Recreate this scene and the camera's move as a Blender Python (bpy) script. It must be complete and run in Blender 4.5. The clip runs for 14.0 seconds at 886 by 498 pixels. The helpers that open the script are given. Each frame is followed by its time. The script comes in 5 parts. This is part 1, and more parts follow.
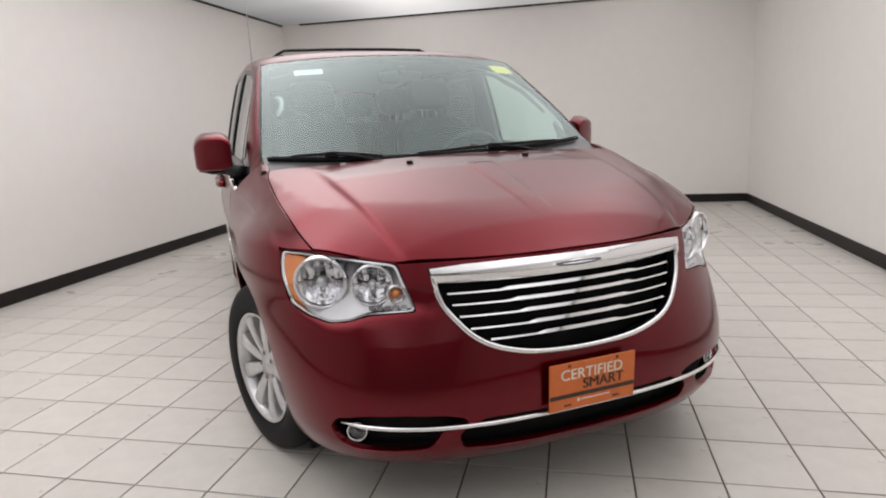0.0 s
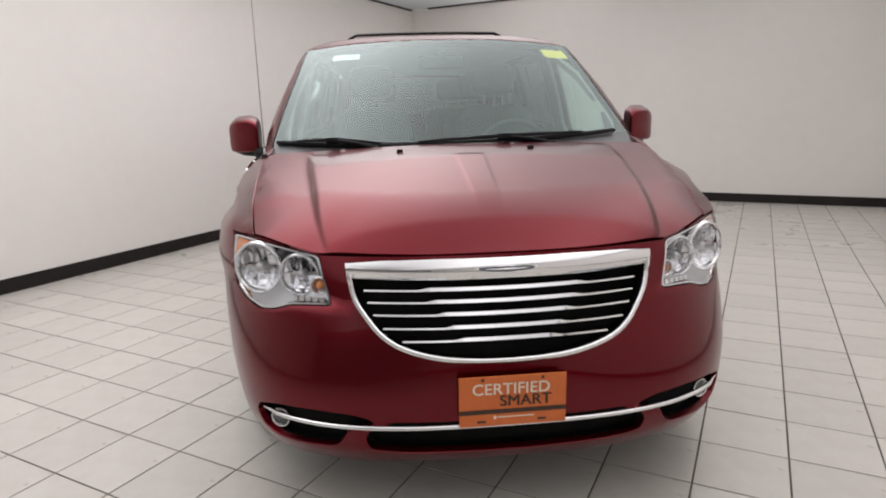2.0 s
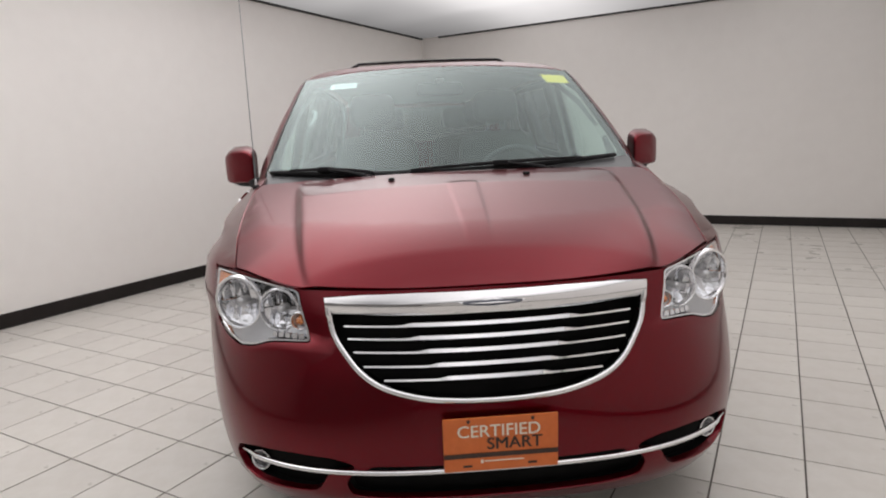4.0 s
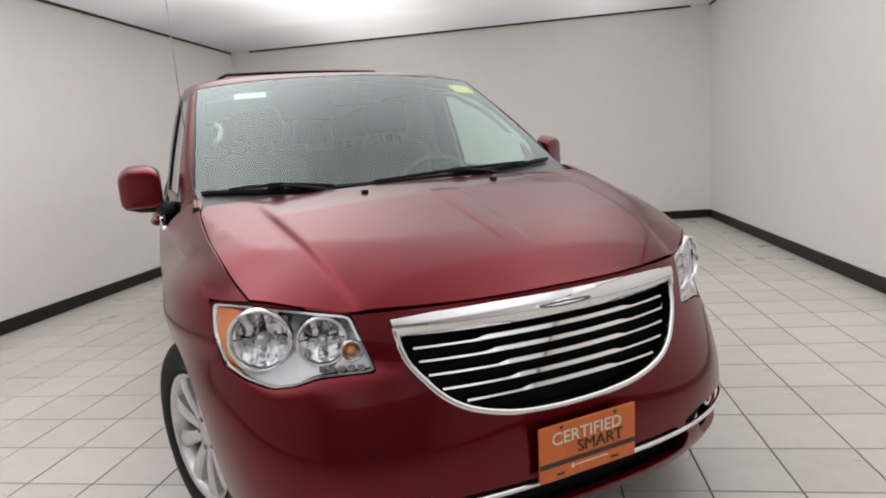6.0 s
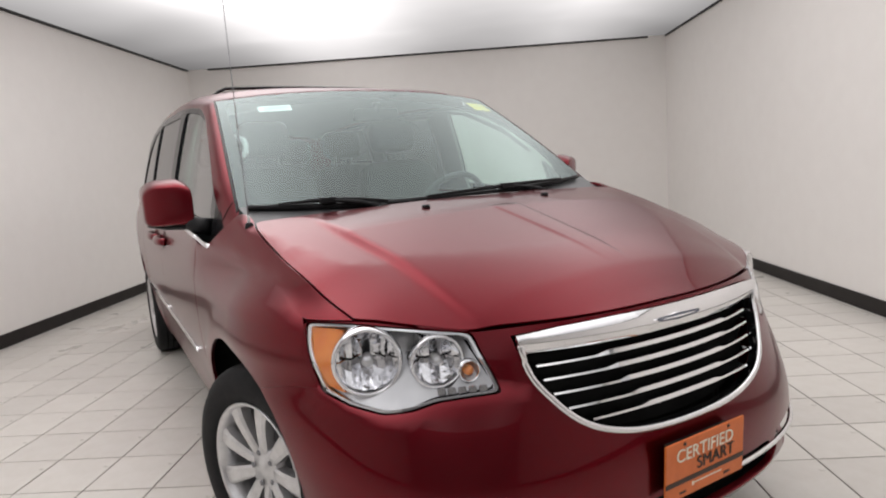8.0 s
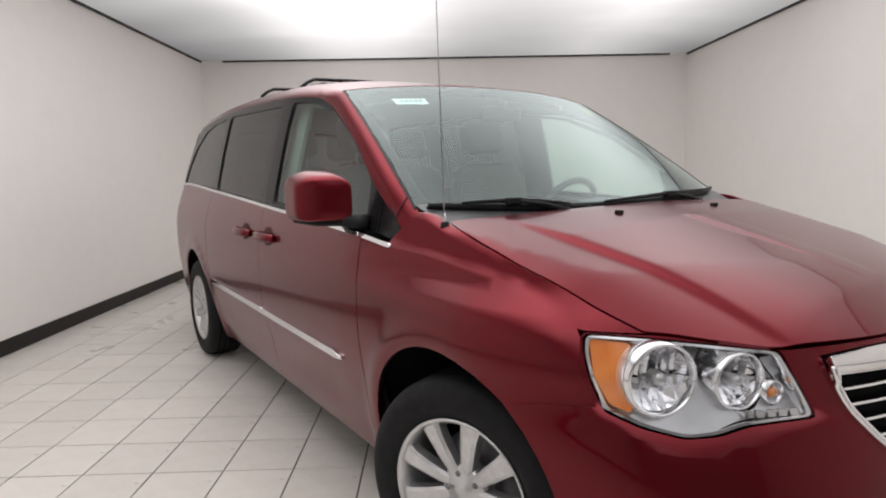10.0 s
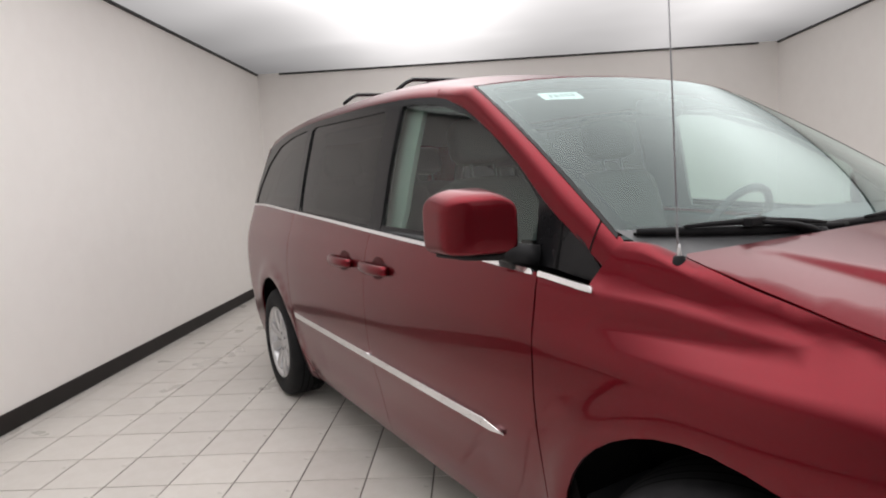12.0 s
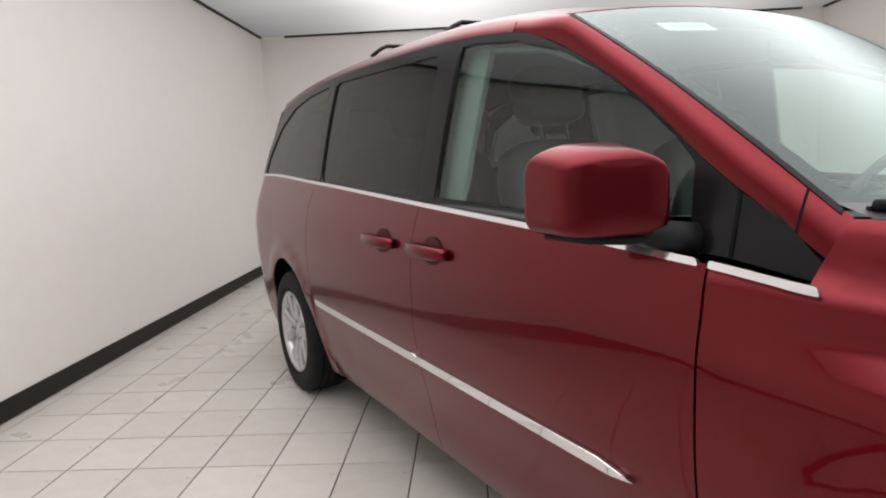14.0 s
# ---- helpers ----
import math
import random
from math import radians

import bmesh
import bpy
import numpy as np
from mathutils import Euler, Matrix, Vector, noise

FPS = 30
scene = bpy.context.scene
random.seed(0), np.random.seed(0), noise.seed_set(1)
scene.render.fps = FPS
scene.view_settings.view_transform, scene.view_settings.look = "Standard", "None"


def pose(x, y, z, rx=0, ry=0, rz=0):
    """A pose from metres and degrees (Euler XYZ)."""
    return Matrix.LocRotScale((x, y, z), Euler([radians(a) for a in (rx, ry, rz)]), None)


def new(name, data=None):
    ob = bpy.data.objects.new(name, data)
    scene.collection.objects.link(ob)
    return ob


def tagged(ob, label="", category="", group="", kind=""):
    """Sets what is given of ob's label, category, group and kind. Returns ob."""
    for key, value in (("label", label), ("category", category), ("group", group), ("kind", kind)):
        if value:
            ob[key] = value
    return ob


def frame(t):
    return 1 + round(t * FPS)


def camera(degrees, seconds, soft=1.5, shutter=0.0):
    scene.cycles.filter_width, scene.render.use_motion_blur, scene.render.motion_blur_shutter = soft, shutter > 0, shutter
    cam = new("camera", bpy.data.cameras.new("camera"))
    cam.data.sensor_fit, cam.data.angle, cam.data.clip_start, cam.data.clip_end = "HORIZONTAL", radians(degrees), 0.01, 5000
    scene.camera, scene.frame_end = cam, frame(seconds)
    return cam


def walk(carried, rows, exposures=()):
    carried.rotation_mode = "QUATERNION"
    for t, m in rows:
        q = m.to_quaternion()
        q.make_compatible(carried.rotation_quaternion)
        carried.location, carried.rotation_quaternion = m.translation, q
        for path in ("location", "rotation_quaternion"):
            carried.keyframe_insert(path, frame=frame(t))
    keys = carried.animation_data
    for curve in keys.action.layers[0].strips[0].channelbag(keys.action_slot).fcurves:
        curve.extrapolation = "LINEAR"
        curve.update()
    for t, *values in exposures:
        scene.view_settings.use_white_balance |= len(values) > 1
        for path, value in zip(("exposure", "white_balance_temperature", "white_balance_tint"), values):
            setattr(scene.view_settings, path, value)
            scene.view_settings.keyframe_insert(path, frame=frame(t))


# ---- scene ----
cam = camera(72.0, 14.0, 2.0)


def aim(x, y, z, yaw, pitch, roll):
    return pose(x, y, z, 90 + pitch, 0, yaw) @ pose(0, 0, 0, 0, 0, roll)


PATH = [
    (0, aim(-1.017, -1.418, 1.258, -20.10, -11.71, -2.66)),
    (0.5, aim(-0.814, -1.415, 1.260, -17.78, -11.56, -2.31)),
    (1, aim(-0.614, -1.490, 1.261, -13.97, -11.84, -2.21)),
    (1.5, aim(-0.445, -1.566, 1.266, -8.62, -11.41, -2.48)),
    (2, aim(-0.326, -1.480, 1.254, -5.17, -12.69, -1.59)),
    (2.5, aim(-0.186, -1.432, 1.265, -3.27, -11.98, -1.29)),
    (3, aim(-0.011, -1.413, 1.276, -0.72, -11.19, -0.68)),
    (3.5, aim(-0.041, -1.391, 1.249, 0.66, -10.47, -0.56)),
    (4, aim(-0.218, -1.406, 1.252, -3.39, -10.21, -2.56)),
    (4.2, aim(-0.270, -1.384, 1.253, -5.44, -10.14, -3.16)),
    (6.3, aim(-0.970, -1.108, 1.247, -24.51, -9.55, -4.29)),
    (6.5, aim(-1.000, -1.078, 1.237, -24.66, -9.43, -4.30)),
    (7, aim(-1.122, -0.972, 1.236, -27.13, -8.73, -4.36)),
    (7.2, aim(-1.140, -0.967, 1.237, -27.39, -8.54, -4.29)),
    (9.3, aim(-1.654, -0.548, 1.247, -34.33, -6.70, -3.29)),
    (9.5, aim(-1.708, -0.494, 1.242, -33.69, -6.73, -2.98)),
    (10, aim(-1.854, -0.355, 1.248, -33.66, -7.21, -1.19)),
    (10.5, aim(-1.868, -0.194, 1.253, -32.69, -7.11, -0.48)),
    (11, aim(-1.905, -0.063, 1.271, -30.45, -6.84, -1.57)),
    (11.5, aim(-1.915, 0.143, 1.280, -28.50, -6.95, -3.25)),
    (12, aim(-1.901, 0.310, 1.282, -29.92, -6.28, -3.19)),
    (12.5, aim(-1.816, 0.452, 1.276, -30.00, -6.33, -3.34)),
    (13, aim(-1.803, 0.575, 1.280, -28.98, -5.76, -2.85)),
    (13.5, aim(-1.846, 0.726, 1.256, -27.54, -6.53, -2.70)),
    (14, aim(-1.856, 0.834, 1.242, -30.01, -8.36, -2.68)),
]
walk(cam, PATH, [(0.0, -0.04), (2.0, -0.13), (3.5, -0.10), (4.0, -0.24), (6.5, -0.12), (7.2, -0.08), (9.5, -0.02), (10.0, -0.05), (11.0, 0.04), (13.5, 0.04), (14.0, 0.08)])

# ---- world and light ----
world = bpy.data.worlds.new("world")
scene.world = world
world.use_nodes = True
world.node_tree.nodes["Background"].inputs[0].default_value = (0.8, 0.8, 0.82, 1)
world.node_tree.nodes["Background"].inputs[1].default_value = 0.05

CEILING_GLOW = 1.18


# ---- materials ----
def nodes_of(name):
    m = bpy.data.materials.new(name)
    m.use_nodes = True
    t = m.node_tree
    return m, t, t.nodes["Principled BSDF"]


def add(t, kind, **values):
    n = t.nodes.new(kind)
    for k, v in values.items():
        n.inputs[k].default_value = v
    return n


def grain(t, scale, detail=4.0, rough=0.55, space="Object"):
    c = t.nodes.new("ShaderNodeTexCoord")
    n = add(t, "ShaderNodeTexNoise", Scale=scale, Detail=detail, Roughness=rough)
    t.links.new(c.outputs[space], n.inputs["Vector"])
    return n.outputs["Fac"]


def ramp(t, fac, c0, c1, p0=0.3, p1=0.7):
    r = t.nodes.new("ShaderNodeValToRGB")
    r.color_ramp.elements[0].color, r.color_ramp.elements[0].position = (*c0, 1), p0
    r.color_ramp.elements[1].color, r.color_ramp.elements[1].position = (*c1, 1), p1
    t.links.new(fac, r.inputs["Fac"])
    return r.outputs["Color"]


def bump(t, b, fac, strength, distance):
    n = add(t, "ShaderNodeBump", Strength=strength, Distance=distance)
    t.links.new(fac, n.inputs["Height"])
    t.links.new(n.outputs["Normal"], b.inputs["Normal"])
    return n


def plain(name, c0, c1, rough, scale=8.0, metal=0.0, relief=0.0, relief_scale=120.0, coat=0.0, spec=0.5):
    """A surface whose colour wavers between two tones, with fine relief."""
    m, t, b = nodes_of(name)
    t.links.new(ramp(t, grain(t, scale), c0, c1), b.inputs["Base Color"])
    b.inputs["Roughness"].default_value = rough
    b.inputs["Metallic"].default_value = metal
    b.inputs["Coat Weight"].default_value = coat
    b.inputs["Specular IOR Level"].default_value = spec
    if relief:
        bump(t, b, grain(t, relief_scale, 3.0), relief, 0.002)
    return m


def pane(name, tint, gloss=1.0, haze=0.0, shade=(1, 1, 1), rough=0.02):
    """A thin glass sheet: tinted clear glass under a mirror gloss that grows at grazing angles, alike from both sides."""
    m, t, b = nodes_of(name)
    t.nodes.remove(b)
    clear = add(t, "ShaderNodeBsdfTransparent", Color=(*tint, 1))
    shine = add(t, "ShaderNodeBsdfGlossy", Color=(*shade, 1), Roughness=rough)
    lean = add(t, "ShaderNodeLayerWeight", Blend=0.5)
    power = t.nodes.new("ShaderNodeMath")
    power.operation = "POWER"
    power.inputs[1].default_value = 5.0
    mul = t.nodes.new("ShaderNodeMath")
    mul.operation = "MULTIPLY_ADD"
    mul.use_clamp = True
    mul.inputs[1].default_value, mul.inputs[2].default_value = 0.957 * gloss, 0.043 * gloss + haze
    mix = t.nodes.new("ShaderNodeMixShader")
    t.links.new(lean.outputs["Facing"], power.inputs[0])
    t.links.new(power.outputs[0], mul.inputs[0])
    t.links.new(mul.outputs[0], mix.inputs[0])
    t.links.new(clear.outputs[0], mix.inputs[1])
    t.links.new(shine.outputs[0], mix.inputs[2])
    t.links.new(mix.outputs[0], t.nodes["Material Output"].inputs["Surface"])
    return m


def paint_material():
    m, t, b = nodes_of("cherry_pearl_paint")
    b.inputs["Roughness"].default_value = 0.29
    b.inputs["Metallic"].default_value = 0.90
    b.inputs["Specular IOR Level"].default_value = 0.2
    b.inputs["Coat Weight"].default_value = 0.5
    b.inputs["Coat IOR"].default_value = 1.45
    b.inputs["Coat Roughness"].default_value = 0.018
    flake = grain(t, 1800.0, 2.0)
    t.links.new(ramp(t, flake, (0.104, 0.0022, 0.0064), (0.162, 0.0042, 0.0115)), b.inputs["Base Color"])
    bump(t, b, grain(t, 900.0, 2.0), 0.06, 0.001)
    orange = add(t, "ShaderNodeBump", Strength=0.012, Distance=0.001)
    t.links.new(grain(t, 45.0, 2.0), orange.inputs["Height"])
    t.links.new(orange.outputs["Normal"], b.inputs["Coat Normal"])
    return m


def wall_material():
    m, t, b = nodes_of("painted_wall")
    mix = t.nodes.new("ShaderNodeMix")
    mix.data_type = "RGBA"
    mix.inputs["Factor"].default_value = 0.35
    t.links.new(ramp(t, grain(t, 0.6, 5.0), (0.825, 0.80, 0.775), (0.87, 0.845, 0.82)), mix.inputs["A"])
    t.links.new(ramp(t, grain(t, 7.0, 6.0), (0.825, 0.795, 0.765), (0.88, 0.855, 0.825)), mix.inputs["B"])
    t.links.new(mix.outputs["Result"], b.inputs["Base Color"])
    b.inputs["Roughness"].default_value = 0.62
    bump(t, b, grain(t, 180.0, 3.0), 0.12, 0.002)
    return m


def tile_material():
    m, t, b = nodes_of("glazed_floor_tile")
    info = t.nodes.new("ShaderNodeObjectInfo")
    tone = ramp(t, info.outputs["Random"], (0.62, 0.595, 0.56), (0.69, 0.665, 0.625), 0.0, 1.0)
    mix = t.nodes.new("ShaderNodeMix")
    mix.data_type = "RGBA"
    mix.blend_type = "MULTIPLY"
    mix.inputs["Factor"].default_value = 1.0
    t.links.new(tone, mix.inputs["A"])
    t.links.new(ramp(t, grain(t, 9.0, 6.0, 0.65), (0.90, 0.89, 0.87), (1, 1, 1)), mix.inputs["B"])
    t.links.new(mix.outputs["Result"], b.inputs["Base Color"])
    t.links.new(ramp(t, grain(t, 3.0, 5.0), (0.24, 0.24, 0.24), (0.42, 0.42, 0.42)), b.inputs["Roughness"])
    bump(t, b, grain(t, 25.0, 4.0), 0.05, 0.002)
    return m


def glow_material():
    """Backlit cloth: its glow is shaped by hand, dimmer towards the edges and stronger over the van."""
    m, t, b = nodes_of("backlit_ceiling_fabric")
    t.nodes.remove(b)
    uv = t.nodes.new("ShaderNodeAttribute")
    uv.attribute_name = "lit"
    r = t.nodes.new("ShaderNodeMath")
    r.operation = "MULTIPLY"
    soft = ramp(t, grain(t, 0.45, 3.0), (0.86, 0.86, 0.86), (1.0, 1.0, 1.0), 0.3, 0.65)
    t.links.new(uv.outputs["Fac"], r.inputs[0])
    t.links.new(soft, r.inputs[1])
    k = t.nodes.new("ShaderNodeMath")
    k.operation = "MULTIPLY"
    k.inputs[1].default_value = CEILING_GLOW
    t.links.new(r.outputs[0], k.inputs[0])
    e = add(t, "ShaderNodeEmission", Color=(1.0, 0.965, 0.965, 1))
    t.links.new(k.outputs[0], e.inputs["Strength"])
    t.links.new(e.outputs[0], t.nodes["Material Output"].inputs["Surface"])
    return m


PAINT = paint_material()
WALL = wall_material()
TILE = tile_material()
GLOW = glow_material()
# for the wall behind the viewer, never seen; darkened so the bumper reflects less
UNSEEN_DIM = plain("darkened_unseen_wall", (0.30, 0.29, 0.285), (0.35, 0.34, 0.33), 0.6, 1.2, 0.0, 0.1, 60.0)
GROUT = plain("dark_grout", (0.075, 0.065, 0.055), (0.12, 0.105, 0.09), 0.85, 20.0)
BASE = plain("dark_vinyl_base", (0.014, 0.012, 0.011), (0.022, 0.018, 0.017), 0.5, 6.0, spec=0.25)
TRIM = plain("black_ceiling_trim", (0.012, 0.012, 0.012), (0.02, 0.02, 0.02), 0.6)
CHROME = plain("bright_chrome", (0.80, 0.80, 0.82), (0.88, 0.88, 0.89), 0.06, 5.0, 1.0)
SATIN = plain("satin_silver", (0.55, 0.55, 0.56), (0.66, 0.66, 0.67), 0.30, 30.0, 0.85, 0.05, 300.0, 0.4)
REFLECTOR = plain("lamp_reflector", (0.75, 0.75, 0.77), (0.9, 0.9, 0.92), 0.10, 14.0, 1.0)
HOUSING = plain("silver_lamp_housing", (0.44, 0.44, 0.45), (0.54, 0.54, 0.55), 0.28, 14.0, 0.6)
DARKGREY = plain("dark_grey_metal", (0.16, 0.16, 0.17), (0.24, 0.24, 0.25), 0.45, 10.0, 0.5)
BADGEGREY = plain("badge_inlay_grey", (0.10, 0.11, 0.14), (0.16, 0.17, 0.20), 0.3, 40.0, 0.3)
AMBER = plain("amber_lens", (0.80, 0.20, 0.03), (0.90, 0.30, 0.06), 0.15, 25.0, 0.0, 0.15, 60.0, 1.0)
PLASTIC = plain("black_plastic", (0.010, 0.010, 0.011), (0.020, 0.020, 0.021), 0.45, 20.0, 0.0, 0.15, 400.0, 0.0, 0.1)
COWL = plain("weathered_cowl_plastic", (0.075, 0.077, 0.08), (0.115, 0.117, 0.12), 0.38, 12.0, 0.0, 0.1, 300.0)
GLOSSBLACK = plain("gloss_black", (0.006, 0.006, 0.007), (0.010, 0.010, 0.011), 0.2, 10.0, spec=0.2)
RUBBER = plain("tyre_rubber", (0.008, 0.008, 0.009), (0.014, 0.014, 0.015), 0.7, 30.0, 0.0, 0.3, 250.0, 0.0, 0.2)
VOID = plain("dark_underbody", (0.006, 0.006, 0.006), (0.012, 0.012, 0.012), 0.9, 6.0, spec=0.05)
HEADLINER = plain("pale_headliner", (0.48, 0.49, 0.48), (0.55, 0.56, 0.55), 0.9, 40.0)
CABINTRIM = plain("grey_cabin_trim", (0.24, 0.25, 0.245), (0.30, 0.31, 0.305), 0.8, 30.0)
SEAT = plain("grey_seat_leather", (0.056, 0.060, 0.061), (0.062, 0.066, 0.067), 0.5, 3.0)
DASH = plain("dark_dashboard", (0.070, 0.073, 0.075), (0.078, 0.081, 0.083), 0.65, 3.0)
ORANGE = plain("orange_plate_face", (0.60, 0.135, 0.025), (0.68, 0.165, 0.035), 0.4, 30.0)
CREAM = plain("cream_print", (0.75, 0.68, 0.55), (0.82, 0.75, 0.62), 0.5, 30.0)
BROWN = plain("dark_brown_print", (0.035, 0.016, 0.010), (0.05, 0.024, 0.014), 0.5, 30.0)
CUP_SHADE = plain("shaded_recess_red", (0.045, 0.002, 0.004), (0.065, 0.004, 0.006), 0.5, 20.0, spec=0.2)
PAPER = plain("white_sticker", (0.72, 0.74, 0.73), (0.8, 0.82, 0.81), 0.6, 30.0)
YELLOW = plain("yellow_sticker", (0.85, 0.66, 0.03), (0.92, 0.74, 0.06), 0.6, 30.0)
GREYINK = plain("grey_ink", (0.25, 0.27, 0.27), (0.33, 0.35, 0.35), 0.6, 30.0)
SCREEN = pane("windscreen_glass", (0.74, 0.88, 0.86), 1.55, 0.022, (0.88, 1.0, 0.99), 0.02)
CLEAR = pane("door_glass", (0.60, 0.74, 0.68), 1.15)
DARKPANE = pane("privacy_glass", (0.06, 0.065, 0.068), 0.8)
LENS = pane("clear_lamp_cover", (0.95, 0.96, 0.97), 0.9)


# ---- building helpers ----
def part(name, bm, material, parent=None, label=""):
    mesh = bpy.data.meshes.new(name)
    bm.to_mesh(mesh)
    bm.free()
    mesh.materials.append(material)
    ob = new(name, mesh)
    if parent is not None:
        ob.parent = parent
    if label:
        ob["label"] = label
    return ob


def thing(name, label, category, at=(0, 0, 0), group="", kind=""):
    e = new(name)
    e.location = at
    e.empty_display_size = 0.1
    return tagged(e, label, category, group, kind)


def smooth(bm):
    for f in bm.faces:
        f.smooth = True
    return bm


def box(bm, x0, x1, y0, y1, z0, z1, bevel=0.0, m=None):
    c = ((x0 + x1) / 2, (y0 + y1) / 2, (z0 + z1) / 2)
    mat = Matrix.Translation(c) @ Matrix.Diagonal((x1 - x0, y1 - y0, z1 - z0, 1))
    if m is not None:
        mat = m @ mat
    made = bmesh.ops.create_cube(bm, size=1, matrix=mat)["verts"]
    if bevel:
        edges = {e for v in made for e in v.link_edges}
        bmesh.ops.bevel(bm, geom=list(edges), offset=bevel, segments=2, profile=0.5, affect="EDGES")
    return bm


def lathe(profile, n=48, m=None):
    """Turns (radius, along) round the x axis; m places it."""
    bm = bmesh.new()
    rings = []
    for r, a in profile:
        ring = []
        for k in range(n):
            th = 2 * math.pi * k / n
            v = Vector((a, r * math.cos(th), r * math.sin(th)))
            ring.append(bm.verts.new(m @ v if m is not None else v))
        rings.append(ring)
    for a, b in zip(rings, rings[1:]):
        for k in range(n):
            bm.faces.new((a[k], a[(k + 1) % n], b[(k + 1) % n], b[k]))
    bmesh.ops.recalc_face_normals(bm, faces=bm.faces)
    return smooth(bm)


def tube(points, radius, n=8, flat=1.0, closed=False):
    """A bar swept along points; radius may be a list; flat squeezes it in height."""
    bm = bmesh.new()
    pts = [Vector(p) for p in points]
    radii = radius if isinstance(radius, (list, tuple)) else [radius] * len(pts)
    rings = []
    for i, p in enumerate(pts):
        a = pts[i - 1] if i or closed else p
        b = pts[(i + 1) % len(pts)] if i + 1 < len(pts) or closed else p
        d = (b - a).normalized()
        side = d.cross(Vector((0, 0, 1)))
        if side.length < 1e-3:
            side = Vector((1, 0, 0))
        side.normalize()
        up = side.cross(d)
        rings.append([bm.verts.new(p + radii[i] * (math.cos(2 * math.pi * k / n) * side + flat * math.sin(2 * math.pi * k / n) * up)) for k in range(n)])
    pairs = list(zip(rings, rings[1:])) + ([(rings[-1], rings[0])] if closed else [])
    for a, b in pairs:
        for k in range(n):
            bm.faces.new((a[k], b[k], b[(k + 1) % n], a[(k + 1) % n]))
    if not closed:
        bm.faces.new(rings[0])
        bm.faces.new(list(reversed(rings[-1])))
    bmesh.ops.recalc_face_normals(bm, faces=bm.faces)
    return smooth(bm)


def curve(table):
    """A smooth monotone curve through (at, value) pairs, as a function."""
    xs, ys = [p[0] for p in table], [p[1] for p in table]
    ds = [(ys[i + 1] - ys[i]) / (xs[i + 1] - xs[i]) for i in range(len(xs) - 1)]
    ms = [ds[0]] + [0.0 if a * b <= 0 else 2 * a * b / (a + b) for a, b in zip(ds, ds[1:])] + [ds[-1]]

    def value(x):
        if x <= xs[0]:
            return ys[0]
        if x >= xs[-1]:
            return ys[-1]
        i = 0
        while x > xs[i + 1]:
            i += 1
        h = xs[i + 1] - xs[i]
        t = (x - xs[i]) / h
        return ((1 + 2 * t) * (1 - t) ** 2 * ys[i] + t * (1 - t) ** 2 * h * ms[i] + t * t * (3 - 2 * t) * ys[i + 1] + t * t * (t - 1) * h * ms[i + 1])
    return value


def bell(x, w):
    return math.exp(-(x / w) ** 2)


def inside(poly, pts):
    """Which of the points lie in the polygon."""
    x, y = pts[:, 0], pts[:, 1]
    hit = np.zeros(len(pts), bool)
    for (ax, ay), (bx, by) in zip(poly, np.roll(poly, -1, axis=0)):
        if ay != by:
            cross = (ay > y) != (by > y)
            hit ^= cross & (x < (bx - ax) * (y - ay) / (by - ay) + ax)
    return hit


def spaced(poly, step):
    out = []
    n = len(poly)
    for i in range(n):
        a, b = np.array(poly[i]), np.array(poly[(i + 1) % n])
        k = max(1, int(math.ceil(np.linalg.norm(b - a) / step)))
        out += [tuple(a + (b - a) * j / k) for j in range(k)]
    return out


def rounded(poly, r, n=5):
    """The polygon with its corners rounded."""
    out = []
    k = len(poly)
    for i in range(k):
        p, a, b = np.array(poly[i], float), np.array(poly[i - 1], float), np.array(poly[(i + 1) % k], float)
        da, db = np.linalg.norm(a - p), np.linalg.norm(b - p)
        ra, rb = min(r, da * 0.45), min(r, db * 0.45)
        p0, p1 = p + (a - p) / da * ra, p + (b - p) / db * rb
        for j in range(n + 1):
            t = j / n
            out.append(tuple((1 - t) ** 2 * p0 + 2 * t * (1 - t) * p + t * t * p1))
    return out


from mathutils.geometry import delaunay_2d_cdt


